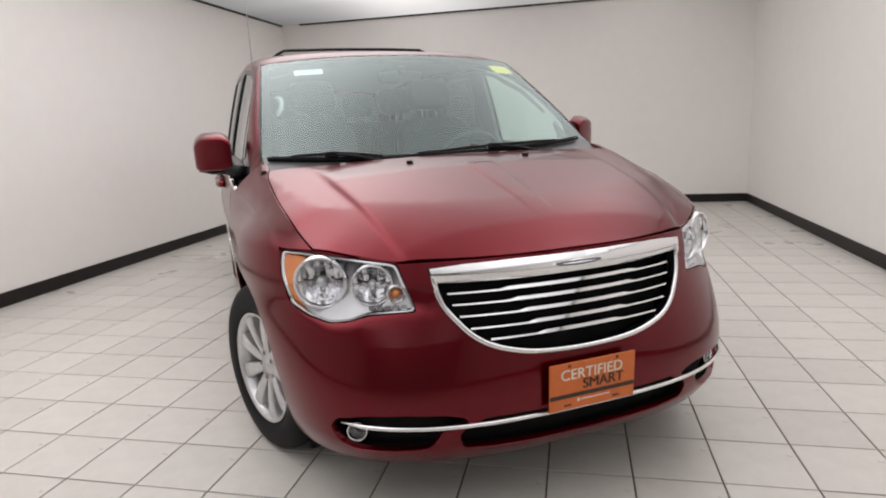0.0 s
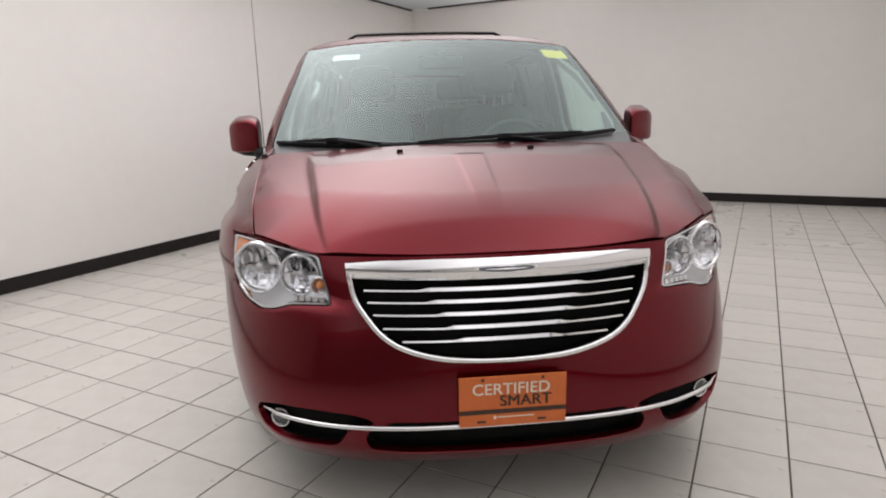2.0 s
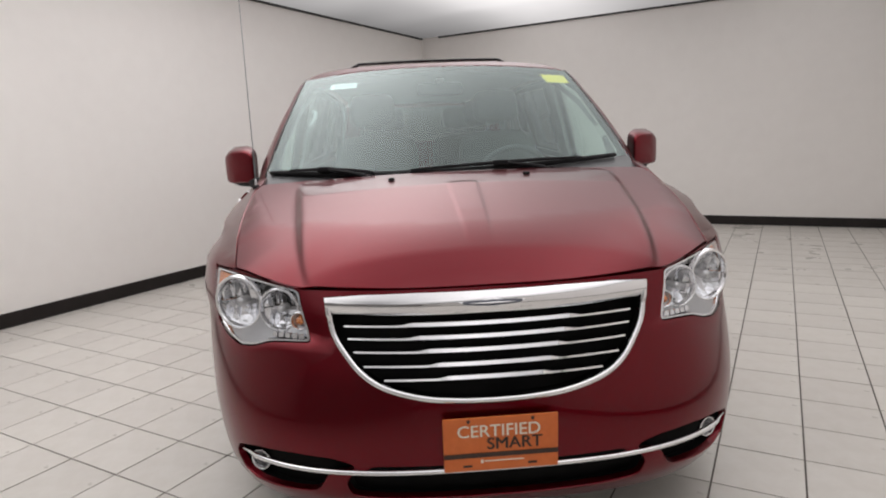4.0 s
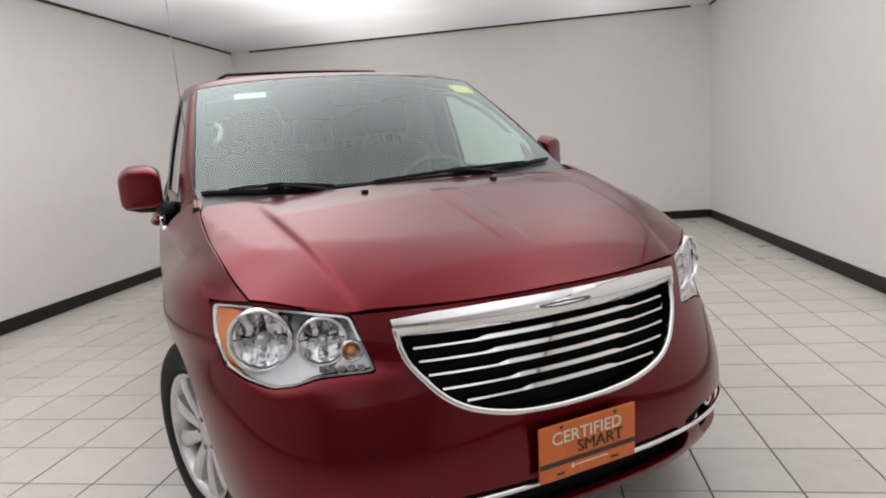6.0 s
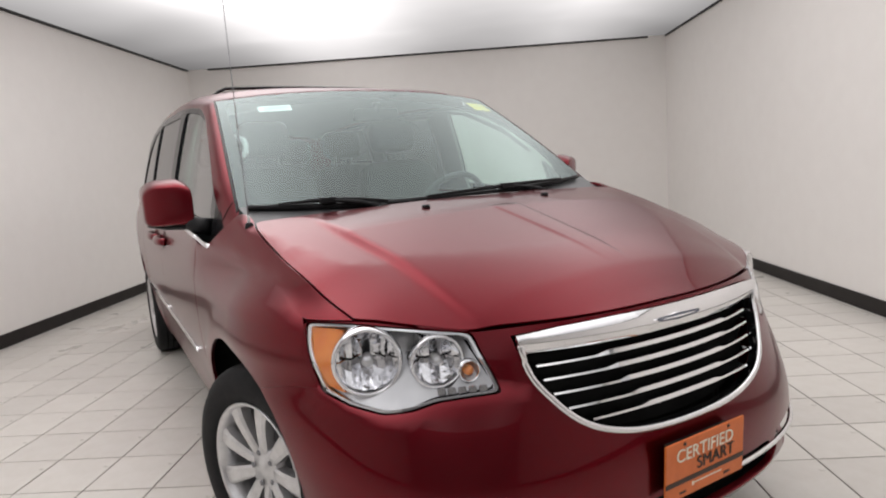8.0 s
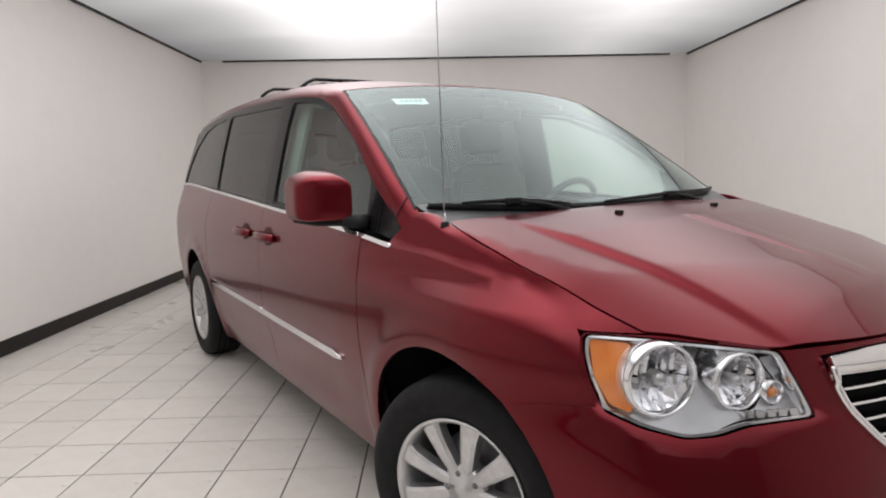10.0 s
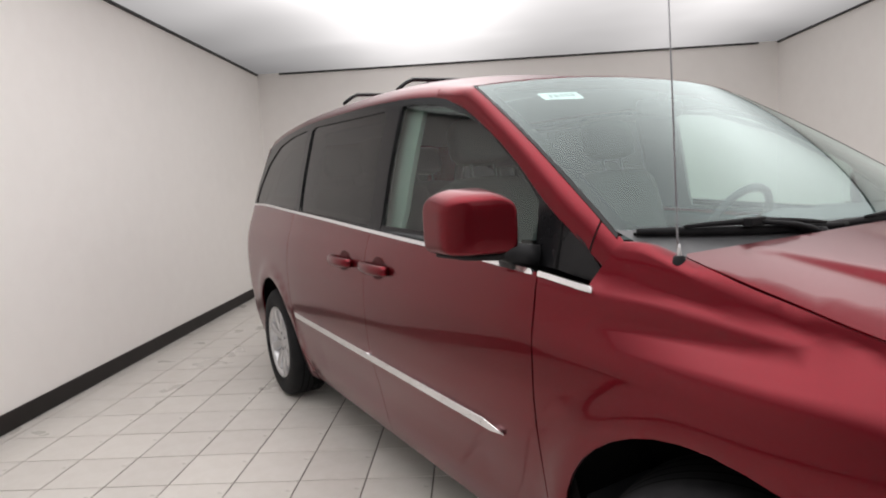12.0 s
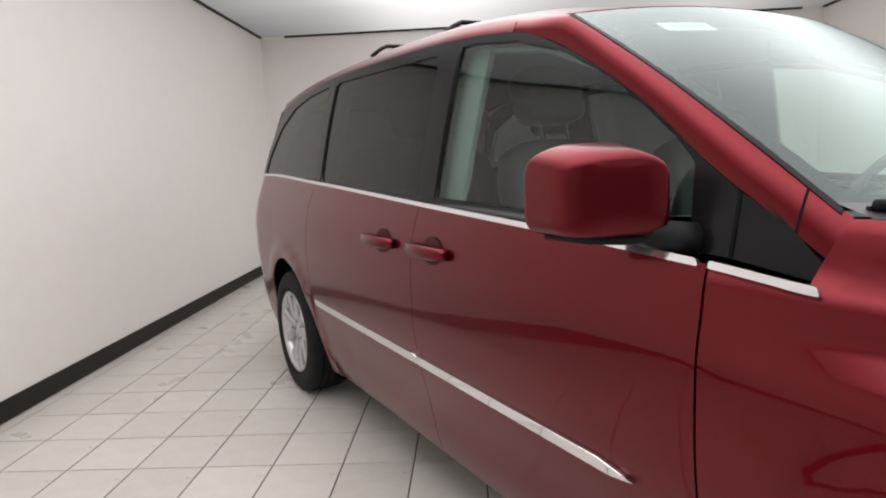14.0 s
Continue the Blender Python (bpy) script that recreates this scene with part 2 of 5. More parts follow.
def sheet(name, poly, surface, material, parent, holes=(), step=0.04, edge=0.012, lift=0.0, mirror=False, label="", flip=False, extra=(), bend=None, plain_rim=None):
    """A panel cut from a curved surface: the polygon and its holes lie in the surface's two parameters.
    The rim is turned inwards by edge, but for where plain_rim says so; lift raises the panel; bend may lean the normals;
    mirror puts it on the car's other side."""
    loops = [spaced(poly, step)] + [spaced(h, step) for h in holes]
    pts, edges = [], []
    for lp in loops:
        k = len(pts)
        pts += lp
        edges += [(k + i, k + (i + 1) % len(lp)) for i in range(len(lp))]
    rim = np.array(pts)
    lo, hi = np.array(loops[0]).min(0), np.array(loops[0]).max(0)
    gx, gy = np.meshgrid(np.arange(lo[0] + step / 2, hi[0], step), np.arange(lo[1] + step / 2, hi[1], step))
    g = np.stack([gx.ravel(), gy.ravel()], -1)
    if len(extra):
        far = np.min(np.linalg.norm(g[:, None] - np.array(extra)[None], axis=2), axis=1)
        g = np.concatenate([g[far > step * 0.3], np.array(extra)])
    if len(g):
        keep = inside(np.array(loops[0]), g)
        for h in loops[1:]:
            keep &= ~inside(np.array(h), g)
        g = g[keep]
        if len(g):
            near = np.min(np.linalg.norm(g[:, None] - rim[None], axis=2), axis=1)
            g = g[near > step * 0.45]
    pts = [Vector(p) for p in list(rim) + list(g)]
    vs, _, fs, *_ = delaunay_2d_cdt(pts, edges, [], 0, 1e-6)
    vs = np.array([tuple(v) for v in vs])
    cen = np.array([vs[list(f)].mean(0) for f in fs])
    keep = inside(np.array(loops[0]), cen)
    for h in loops[1:]:
        keep &= ~inside(np.array(h), cen)
    fs = [tuple(f) for f, k in zip(fs, keep) if k]
    co, no = [], []
    e = 1e-3
    for u, v in vs:
        p = surface(u, v)
        n = (surface(u + e, v) - surface(u - e, v)).cross(surface(u, v + e) - surface(u, v - e)).normalized()
        if flip:
            n = -n
        co.append(p + n * lift)
        no.append(bend(u, v, n) if bend else n)
    faces, count = [], {}
    for f in fs:
        a, b, c = (co[i] for i in f[:3])
        if (b - a).cross(c - a).dot(no[f[0]]) < 0:
            f = tuple(reversed(f))
        faces.append(f)
        for i, j in zip(f, f[1:] + f[:1]):
            count[(i, j)] = count.get((i, j), 0) + 1
    if edge:
        ring = {}
        border = [k for k in count if (k[1], k[0]) not in count and not (plain_rim and plain_rim(*vs[k[0]]) and plain_rim(*vs[k[1]]))]
        for (i, j) in border:
            out = (co[j] - co[i]).normalized().cross(no[i])
            for q in (i, j):
                ring[q] = ring.get(q, Vector((0, 0, 0))) + out
        ids = {}
        for q, out in ring.items():
            out = out.normalized()
            rows = []
            for depth, blend in ((0.0, 0.7), (0.25, 1.0), (1.0, 1.0)):
                co.append(co[q] - no[q] * edge * depth + out * (0.0015 if depth else 0.0))
                no.append((no[q] * (1 - blend) + out * blend).normalized())
                rows.append(len(co) - 1)
            ids[q] = rows
        for (i, j) in border:
            a, b = ids[i], ids[j]
            for r in range(2):
                faces.append((a[r + 1], b[r + 1], b[r], a[r]))
    if mirror:
        co = [Vector((-p.x, p.y, p.z)) for p in co]
        no = [Vector((-p.x, p.y, p.z)) for p in no]
        faces = [tuple(reversed(f)) for f in faces]
    mesh = bpy.data.meshes.new(name)
    mesh.from_pydata([tuple(p) for p in co], [], faces)
    mesh.polygons.foreach_set("use_smooth", [True] * len(mesh.polygons))
    mesh.normals_split_custom_set_from_vertices([tuple(n) for n in no])
    mesh.materials.append(material)
    ob = new(name, mesh)
    ob.parent = parent
    if label:
        ob["label"] = label
    return ob

# ---- the room: a booth turned against the van, tiled floor, glowing ceiling ----
TURN = radians(-32.54)
ORIGIN = Vector((0.661, 0.282, 0.0))
ROOM = Matrix.Translation(ORIGIN) @ Matrix.Rotation(TURN, 4, "Z")
TILE_SIZE = 0.2985
X0, X1, Y0, Y1, TOP = -4.86, 1.83, -8.0, 6.747, 2.80


def room_box(name, x0, x1, y0, y1, z0, z1, material, label, category, bevel=0.0):
    bm = box(bmesh.new(), x0, x1, y0, y1, z0, z1, bevel)
    ob = part(name, bm, material)
    ob.matrix_world = ROOM
    return tagged(ob, label, category, "", "structure")


room_box("wall_west", X0 - 0.12, X0, Y0 - 0.12, Y1 + 0.12, 0, TOP + 0.3, WALL, "plain warm white painted booth wall", "wall")
room_box("wall_east", X1, X1 + 0.12, Y0 - 0.12, Y1 + 0.12, 0, TOP + 0.3, WALL, "plain warm white painted booth wall", "wall")
room_box("wall_north", X0, X1, Y1, Y1 + 0.12, 0, TOP + 0.3, WALL, "plain warm white painted booth wall", "wall")
room_box("wall_south", X0, X1, Y0 - 0.12, Y0, 0, TOP + 0.3, UNSEEN_DIM, "unseen wall behind the viewer, darkened to dim the van's nose", "wall")
room_box("baseboard", X0, X0 + 0.012, Y0, Y1, 0.004, 0.115, BASE, "dark brown vinyl baseboard along the wall", "baseboard", 0.003)
room_box("baseboard", X1 - 0.012, X1, Y0, Y1, 0.004, 0.115, BASE, "dark brown vinyl baseboard along the wall", "baseboard", 0.003)
room_box("baseboard", X0 + 0.012, X1 - 0.012, Y1 - 0.012, Y1, 0.004, 0.115, BASE, "dark brown vinyl baseboard along the wall", "baseboard", 0.003)
room_box("trim", X0 + 0.002, X0 + 0.022, Y0, Y1 - 0.02, TOP - 0.012, TOP + 0.01, TRIM, "thin black track at the ceiling edge", "trim")
room_box("trim", X1 - 0.022, X1 - 0.002, Y0, Y1 - 0.02, TOP - 0.012, TOP + 0.01, TRIM, "thin black track at the ceiling edge", "trim")
room_box("trim", X0 + 0.30, X1 - 0.25, Y1 - 0.022, Y1 - 0.002, TOP - 0.012, TOP + 0.01, TRIM, "thin black track at the ceiling edge", "trim")


def ceiling():
    bm = bmesh.new()
    nx, ny = 60, 120
    grid = []
    for i in range(nx + 1):
        row = []
        for j in range(ny + 1):
            x, y = X0 + (X1 - X0) * i / nx, Y0 + (Y1 - Y0) * j / ny
            edge = min(1.0, min(x - X0, X1 - x, Y1 - y, y - Y0) / 0.9)
            wave = noise.noise(Vector((x * 0.5, y * 0.5, 0))) * 0.05 + noise.noise(Vector((x * 1.4, y * 1.4, 3))) * 0.015
            row.append(bm.verts.new((x, y, TOP + 0.012 + edge * (0.07 + wave))))
        grid.append(row)
    for i in range(nx):
        for j in range(ny):
            bm.faces.new((grid[i][j], grid[i][j + 1], grid[i + 1][j + 1], grid[i + 1][j]))
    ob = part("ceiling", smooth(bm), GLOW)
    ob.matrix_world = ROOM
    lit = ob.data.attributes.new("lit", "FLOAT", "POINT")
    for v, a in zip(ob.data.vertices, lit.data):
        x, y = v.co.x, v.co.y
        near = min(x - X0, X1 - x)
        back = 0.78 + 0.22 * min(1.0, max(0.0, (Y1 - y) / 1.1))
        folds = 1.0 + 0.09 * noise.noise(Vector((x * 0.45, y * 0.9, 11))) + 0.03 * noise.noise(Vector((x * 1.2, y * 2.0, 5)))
        # uneven glow set by hand; two lengthwise bands raised to brighten west wall and east floor
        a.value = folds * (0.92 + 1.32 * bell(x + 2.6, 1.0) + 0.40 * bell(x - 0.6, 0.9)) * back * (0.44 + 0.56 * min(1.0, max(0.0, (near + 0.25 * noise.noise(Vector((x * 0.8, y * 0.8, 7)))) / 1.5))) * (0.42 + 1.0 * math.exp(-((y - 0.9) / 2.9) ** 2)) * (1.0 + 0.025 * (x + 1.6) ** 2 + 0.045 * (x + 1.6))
    tagged(ob, "backlit white stretched fabric ceiling with soft waves", "ceiling", "", "structure")
    room_box("ceiling", X0, X1, Y0, Y1, TOP + 0.32, TOP + 0.4, WALL, "closed roof slab over the glowing fabric", "ceiling")
    return ob


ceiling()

# ---- the minivan: nose towards -y, centred on x = 0 ----
van = thing("minivan", "dark cherry red minivan with chrome grille parked on the tiles", "minivan")

HALF_WIDTH = curve([(0.15, 0.84), (0.25, 0.888), (0.35, 0.918), (0.5, 0.948), (0.65, 0.972), (0.76, 0.9785), (0.86, 0.978), (1.0, 0.962), (1.1, 0.93), (1.22, 0.89)])
NOSE = curve([(0.15, 0.26), (0.23, 0.165), (0.29, 0.122), (0.37, 0.104), (0.45, 0.100), (0.6, 0.116), (0.7, 0.138), (0.8, 0.172), (0.86, 0.198), (0.95, 0.25)])
SQUARE = curve([(0.3, 3.0), (0.45, 2.75), (0.75, 2.12), (0.95, 2.1)])
TAPER = curve([(0.6, 0.975), (1.0, 0.985), (1.7, 1.0), (3.4, 1.0), (4.6, 0.97), (5.2, 0.95)])
TAIL = 4.55


def side_width(y, z):
    w = HALF_WIDTH(z) * TAPER(y)
    # the fenders draw in above the lamps
    t = min(1.0, max(0.0, (z - 0.865) / 0.11))
    k = min(1.0, max(0.0, (1.6 - y) / 0.6))
    w -= 0.064 * t * t * (3 - 2 * t) * k * k * (3 - 2 * k) * (1 - 0.6 * min(1.0, max(0.0, (z - 0.96) / 0.06)))
    # lips round the wheel arches, a soft hollow between them low on the doors
    for cy in (1.025, 4.10):
        r = math.hypot(y - cy, z - 0.345)
        w += 0.012 * bell(r - 0.445, 0.05)
    w -= 0.008 * bell(z - 0.42, 0.10) * min(1, max(0, (y - 1.5) / 0.3)) * min(1, max(0, (3.6 - y) / 0.3))
    return w


def skin(s, z):
    """The lower body. s runs from the nose's middle (0) round the corner (1, at y = 1.0) and then as y along the side."""
    a, sign = abs(s), (1 if s > 0 else -1)
    if a <= 1:
        n = SQUARE(z)
        th = a * math.pi / 2
        x = side_width(1.0, z) * math.sin(th) ** (2 / n)
        y = 1 - (1 - NOSE(z)) * max(0.0, math.cos(th)) ** (2 / n)
    elif a <= TAIL:
        x, y = side_width(a, z), a
    else:
        th = min(1.0, (a - TAIL)) * math.pi / 2
        x = side_width(TAIL, z) * max(0.0, math.cos(th)) ** (2 / 3.4)
        y = TAIL + (0.62 - 0.10 * max(0, z - 0.9)) * math.sin(th) ** (2 / 3.4)
    return Vector((-sign * x, y, z))      # s > 0 is the passenger's side, x < 0


def at_x(x, z):
    n = SQUARE(z)
    return math.copysign(math.asin(min(1, (abs(x) / side_width(1.0, z)) ** (n / 2))) * 2 / math.pi, x)


def at_y(y, z):
    if y >= 1:
        return y
    n = SQUARE(z)
    return math.acos(min(1, ((1 - y) / (1 - NOSE(z))) ** (n / 2))) * 2 / math.pi


def front(points):
    return [(at_x(x, z), z) for x, z in points]


RIM_TOP = curve([(0, 0.858), (0.30, 0.853), (0.352, 0.851), (0.45, 0.868), (0.555, 0.884), (0.668, 0.883), (0.755, 0.926), (0.835, 0.958), (0.99, 0.993), (1.2, 1.017),
                 (1.32, 1.023), (1.5, 1.042), (2.54, 1.100), (3.62, 1.158), (4.6, 1.197), (5.6, 1.20)])


ARCH_Z = 0.340


# wheel arches in (y, z), as runs of points
def arch(cy, r, n=26, low=0.20):
    a0 = math.asin((low - ARCH_Z) / r)
    return [(at_y(cy + r * math.cos(t), ARCH_Z + r * math.sin(t)), ARCH_Z + r * math.sin(t)) for t in np.linspace(a0, math.pi - a0, n)]


GAP = 0.0028
# --- headlamp outline on the passenger's side
LAMP = [(0.333, 0.712), (0.345, 0.78), (0.362, 0.842), (0.375, 0.848), (0.46, 0.861), (0.56, 0.873), (0.62, 0.875), (0.668, 0.874), (0.672, 0.84), (0.664, 0.78), (0.655, 0.712),
        (0.60, 0.685), (0.534, 0.670), (0.488, 0.679), (0.44, 0.699), (0.393, 0.706)]
MIRRORED = lambda poly: [(-s, z) for s, z in reversed(poly)]
def flow(pts, n=5):
    """More points on a smooth curve through the given ones."""
    out = []
    q = [np.array(p, float) for p in pts]
    for i in range(len(q) - 1):
        p0, p1, p2, p3 = q[max(0, i - 1)], q[i], q[i + 1], q[min(len(q) - 1, i + 2)]
        for j in range(n):
            t = j / n
            out.append(tuple(0.5 * (2 * p1 + (p2 - p0) * t + (2 * p0 - 5 * p1 + 4 * p2 - p3) * t * t + (3 * p1 - p0 - 3 * p2 + p3) * t ** 3)))
    return out + [tuple(q[-1])]


GRILLE = front([(-0.453, 0.832), (-0.447, 0.79), (-0.432, 0.732), (-0.40, 0.681), (-0.36, 0.637), (-0.30, 0.601), (-0.2, 0.573), (-0.1, 0.562), (0, 0.559)])
GRILLE_LOW = flow(GRILLE)
GRILLE = list(GRILLE_LOW)
GRILLE = GRILLE + [(-s, z) for s, z in reversed(GRILLE[:-1])] + front([(0.35, 0.840), (0.2, 0.844), (0, 0.845), (-0.2, 0.844), (-0.35, 0.840)])
POCKET = front([(0.768, 0.345), (0.752, 0.382), (0.68, 0.404), (0.566, 0.413), (0.46, 0.410), (0.405, 0.398), (0.39, 0.384), (0.41, 0.374), (0.466, 0.362), (0.495, 0.31), (0.52, 0.296), (0.62, 0.285), (0.70, 0.280), (0.745, 0.300)])
INTAKE = front([(-0.405, 0.362), (-0.420, 0.335), (-0.405, 0.292), (-0.3, 0.280), (0, 0.272), (0.3, 0.280), (0.405, 0.292), (0.420, 0.335), (0.405, 0.362), (0.36, 0.378), (0.345, 0.390), (0.2, 0.389), (0, 0.388), (-0.2, 0.389), (-0.345, 0.390), (-0.36, 0.378)])

front_arch, rear_arch = arch(1.025, 0.420), arch(4.10, 0.412)
# bumper and fender meet on a seam from the lamp's outer corner back to the arch
seam = [(0.678, 0.870), (0.682, 0.80), (0.668, 0.716), (at_y(0.66, 0.704), 0.704), (at_y(0.770, 0.676), 0.676)]
arch_front = [p for p in reversed(front_arch) if p[1] < 0.668 and p[0] < at_y(0.95, 0.4)]
arch_rear = [p for p in reversed(front_arch) if p not in arch_front]

# front bumper: one piece from arch to arch
top_run = [(s, RIM_TOP(s) - 0.004) for s in np.linspace(0.668, 0.0, 24)]
foot = arch_front[0][0]
half = [(0.0, 0.232)] + [(s, 0.232 - 0.02 * s * s) for s in np.linspace(0.06, foot - 0.02, 16)] + arch_front + list(reversed(seam)) + top_run[:-1]
LAMP_FOOT = curve([(0.30, 0.715), (0.333, 0.712), (0.393, 0.706), (0.44, 0.699), (0.488, 0.679), (0.534, 0.670), (0.60, 0.685), (0.655, 0.712), (0.70, 0.73)])


def bumper_bend(s, z, n):
    """The bumper turns up into a narrow lip under each lamp."""
    a = abs(s)
    d = (LAMP_FOOT(a) - z) / 0.036
    if a < 0.27 or a > 0.70 or d < -0.3 or d > 1:
        return n
    k = (1 - max(0.0, d)) ** 1.5 * min(1.0, (a - 0.27) / 0.06, (0.70 - a) / 0.04)
    return (n + Vector((0, 0, 0.95 * k))).normalized()


bumper_poly = half + [(0.0, 0.854)] + [(-s, z) for s, z in reversed(half[1:])]
big_lamp = [(s + math.copysign(0.004, s - 0.5), z + (0.004 if z > 0.8 else -0.004)) for s, z in LAMP]
sheet("front_bumper", bumper_poly, skin, PAINT, van, holes=[rounded(big_lamp, 0.01, 2), MIRRORED(rounded(big_lamp, 0.01, 2)), GRILLE, rounded(POCKET, 0.015, 3), MIRRORED(rounded(POCKET, 0.015, 3)), rounded(INTAKE, 0.015, 3)],
      step=0.026, edge=0.02, flip=True, bend=bumper_bend)

# front fenders, doors, sliding doors, rear quarters
fender_top = [(s, RIM_TOP(s)) for s in np.linspace(0.684, 1.5 - GAP, 44)]
fender = [(s + 0.0004, z + 0.0004) for s, z in seam] + arch_rear + [(1.455, 0.20), (1.50 - GAP, 0.205)] + list(reversed(fender_top))
door = [(1.50 + GAP, 0.235), (2.575 - 0.0016, 0.235), (2.575 - 0.0016, 0.7)] + [(s, RIM_TOP(s)) for s in np.linspace(2.575 - 0.0016, 1.50 + GAP, 20)]
slider = [(2.575 + 0.0016, 0.235), (3.55, 0.235), (3.66 - GAP, 0.42), (3.67 - GAP, 0.80)] + [(s, RIM_TOP(s)) for s in np.linspace(3.67 - GAP, 2.575 + 0.0016, 20)]
back_arch = [p for p in reversed(rear_arch)]
quarter = [(3.56, 0.215), (3.65, 0.215)] + back_arch + [(4.52, 0.22), (4.9, 0.24), (5.05, 0.26), (5.3, 0.26), (5.55, 0.26)] + [(s, RIM_TOP(s)) for s in np.linspace(5.55, 3.67 + GAP, 34)] + [(3.67 + GAP, 0.80), (3.66 + GAP, 0.42)]
sill = [(1.42, 0.178), (3.60, 0.178), (3.55, 0.232), (1.50, 0.232), (1.42, 0.20)]
doors = {}
for mirrored in (False, True):
    doors[mirrored, 0] = sheet("front_door", door, skin, PAINT, van, step=0.05, mirror=mirrored, flip=True)
    doors[mirrored, 1] = sheet("sliding_door", slider, skin, PAINT, van, step=0.05, mirror=mirrored, flip=True)
    sheet("rear_quarter", quarter, skin, PAINT, van, step=0.05, mirror=mirrored, flip=True)
    sheet("rocker", sill, skin, PAINT, van, step=0.06, mirror=mirrored, lift=-0.028, flip=True)


# --- hood and fender tops: a height over (x, y)
def outline_r(x, y):
    """1 on the body's upper rim, less inside; and the rim's parameter there."""
    if y >= 1:
        return abs(x) / side_width(y, RIM_TOP(y)), y
    z = 0.87
    for _ in range(4):
        n = SQUARE(z)
        a, b = abs(x) / side_width(1.0, z), (1 - y) / (1 - NOSE(z))
        s = math.atan2(a ** (n / 2), b ** (n / 2)) * 2 / math.pi
        z = RIM_TOP(s)
    return (a ** n + b ** n) ** (1 / n), s


def step01(t):
    t = max(0.0, min(1.0, t))
    return t * t * (3 - 2 * t)


def crown(x, y):
    c = 0.903 + 0.247 * (y - 0.2) - 0.05 * max(0, y - 0.9) ** 2 - 0.045 * (x / 0.8) ** 2
    return c


RIDGE = curve([(0.2, 0.44), (0.278, 0.487), (0.32, 0.512), (0.427, 0.54), (0.717, 0.585), (1.05, 0.632), (1.2, 0.645)])
HOOD_SIDE = curve([(0.45, 0.742), (0.56, 0.766), (0.71, 0.792), (0.89, 0.811), (1.09, 0.818), (1.17, 0.806)])


def ridge_x(y):
    return RIDGE(y)


def hood(x, y):
    r, s = outline_r(x, y)
    c = crown(x, y)
    w = max(0.0, min(1.0, (0.80 - y) / 0.40))
    w = w * w * (3 - 2 * w)
    hollow = max(0.0, min(1.0, (y - 0.72) / 0.5))
    hollow = hollow * hollow * (3 - 2 * hollow)
    start = 0.84 - 0.24 * w + 0.06 * hollow
    f = max(0.0, min(1.3, (r - start) / (1 - start)))
    rim = RIM_TOP(s)
    k = 1 / max(r, 0.5)
    # beside the screen: a steep flank down to a narrow ledge along the shoulder
    foot = 0.74 - 0.20 * max(0.0, min(1.0, (y - 1.05) / 0.25))
    q = min(1.0, f / foot)
    step = 0.90 * q * q * (3 - 2 * q) + 0.10 * f * f
    fall = f ** (1.4 + 1.1 * w) * (1 - hollow) + step * hollow
    z = c - (crown(x * k, 1 - (1 - y) * k if y < 1 else y) - rim) * fall
    d = (ridge_x(y) - abs(x)) / 0.0055
    fade = min(1, max(0, (1.12 - y) / 0.25)) * min(1, max(0, (y - 0.22) / 0.1))
    z += 0.020 * fade * max(0.0, 1.0 - f) ** 0.25 / (1 + math.exp(-max(-30, min(30, d))))
    # the fender's rear end lies flush with the pillar's foot
    e = step01((y - 1.18) / 0.15)
    if e and abs(x) > 0.74:
        xr = side_width(y, rim)
        q = max(0.0, min(1.0, (xr - abs(x)) / (xr - 0.825)))
        z += e * (rim + (1.120 - rim) * q + 0.003 * math.sin(math.pi * q) - z)
    # the shallow raised band along the middle
    if abs(x) < 0.12 and 0.3 < y < 0.95:
        edge = 0.038 + 0.036 * (y - 0.4) - abs(x)
        band = min(1, max(0, (y - 0.34) / 0.25)) * min(1, max(0, (0.90 - y) / 0.03))
        z += 0.0045 * band / (1 + math.exp(-max(-30, min(30, edge / 0.0035))))
    return Vector((x, y, z))


def hood_side(y):
    return HOOD_SIDE(y)


def rim_xy(s, inset=0.0):
    p = skin(s, RIM_TOP(s))
    return (abs(p.x) * (1 - inset), p.y + inset * 0.8)


lead = [rim_xy(s, 0.004) for s in np.linspace(0.0, 0.553, 26)]
side = [(hood_side(y), y) for y in np.linspace(0.50, 1.17, 12)]
rear = [(x, 1.185 - 0.10 * (1 - (x / 0.8) ** 2)) for x in np.linspace(0.79, 0.0, 12)]
hood_half = lead[1:] + side + rear
hood_poly = hood_half + [(-x, y) for x, y in reversed(hood_half[:-1])] + [lead[0]]
ridge = [(sx * (ridge_x(y) + d), y) for y in np.arange(0.25, 1.08, 0.022) for d in (-0.032, -0.020, -0.013, -0.008, -0.004, 0.0, 0.004, 0.008, 0.013, 0.020, 0.032) for sx in (-1, 1)]
ridge += [(sx * (0.038 + 0.036 * (y - 0.4) + d), y) for y in np.arange(0.36, 0.92, 0.02) for d in (-0.012, -0.006, -0.002, 0.002, 0.006, 0.012) for sx in (-1, 1)]
sheet("hood", hood_poly, hood, PAINT, van, step=0.032, edge=0.02, extra=ridge)

# fender tops outside the hood line, up to the screen's foot
rim = [rim_xy(s, 0.0) for s in np.linspace(0.568, 1.0, 30)] + [(side_width(y, RIM_TOP(y)), y) for y in np.linspace(1.02, 1.335, 14)]
inner = [(hood_side(y) + 0.006, y) for y in np.linspace(0.50, 1.17, 12)] + [(0.806, 1.20), (0.806, 1.24), (0.808, 1.28), (0.812, 1.31), (0.816, 1.335)]


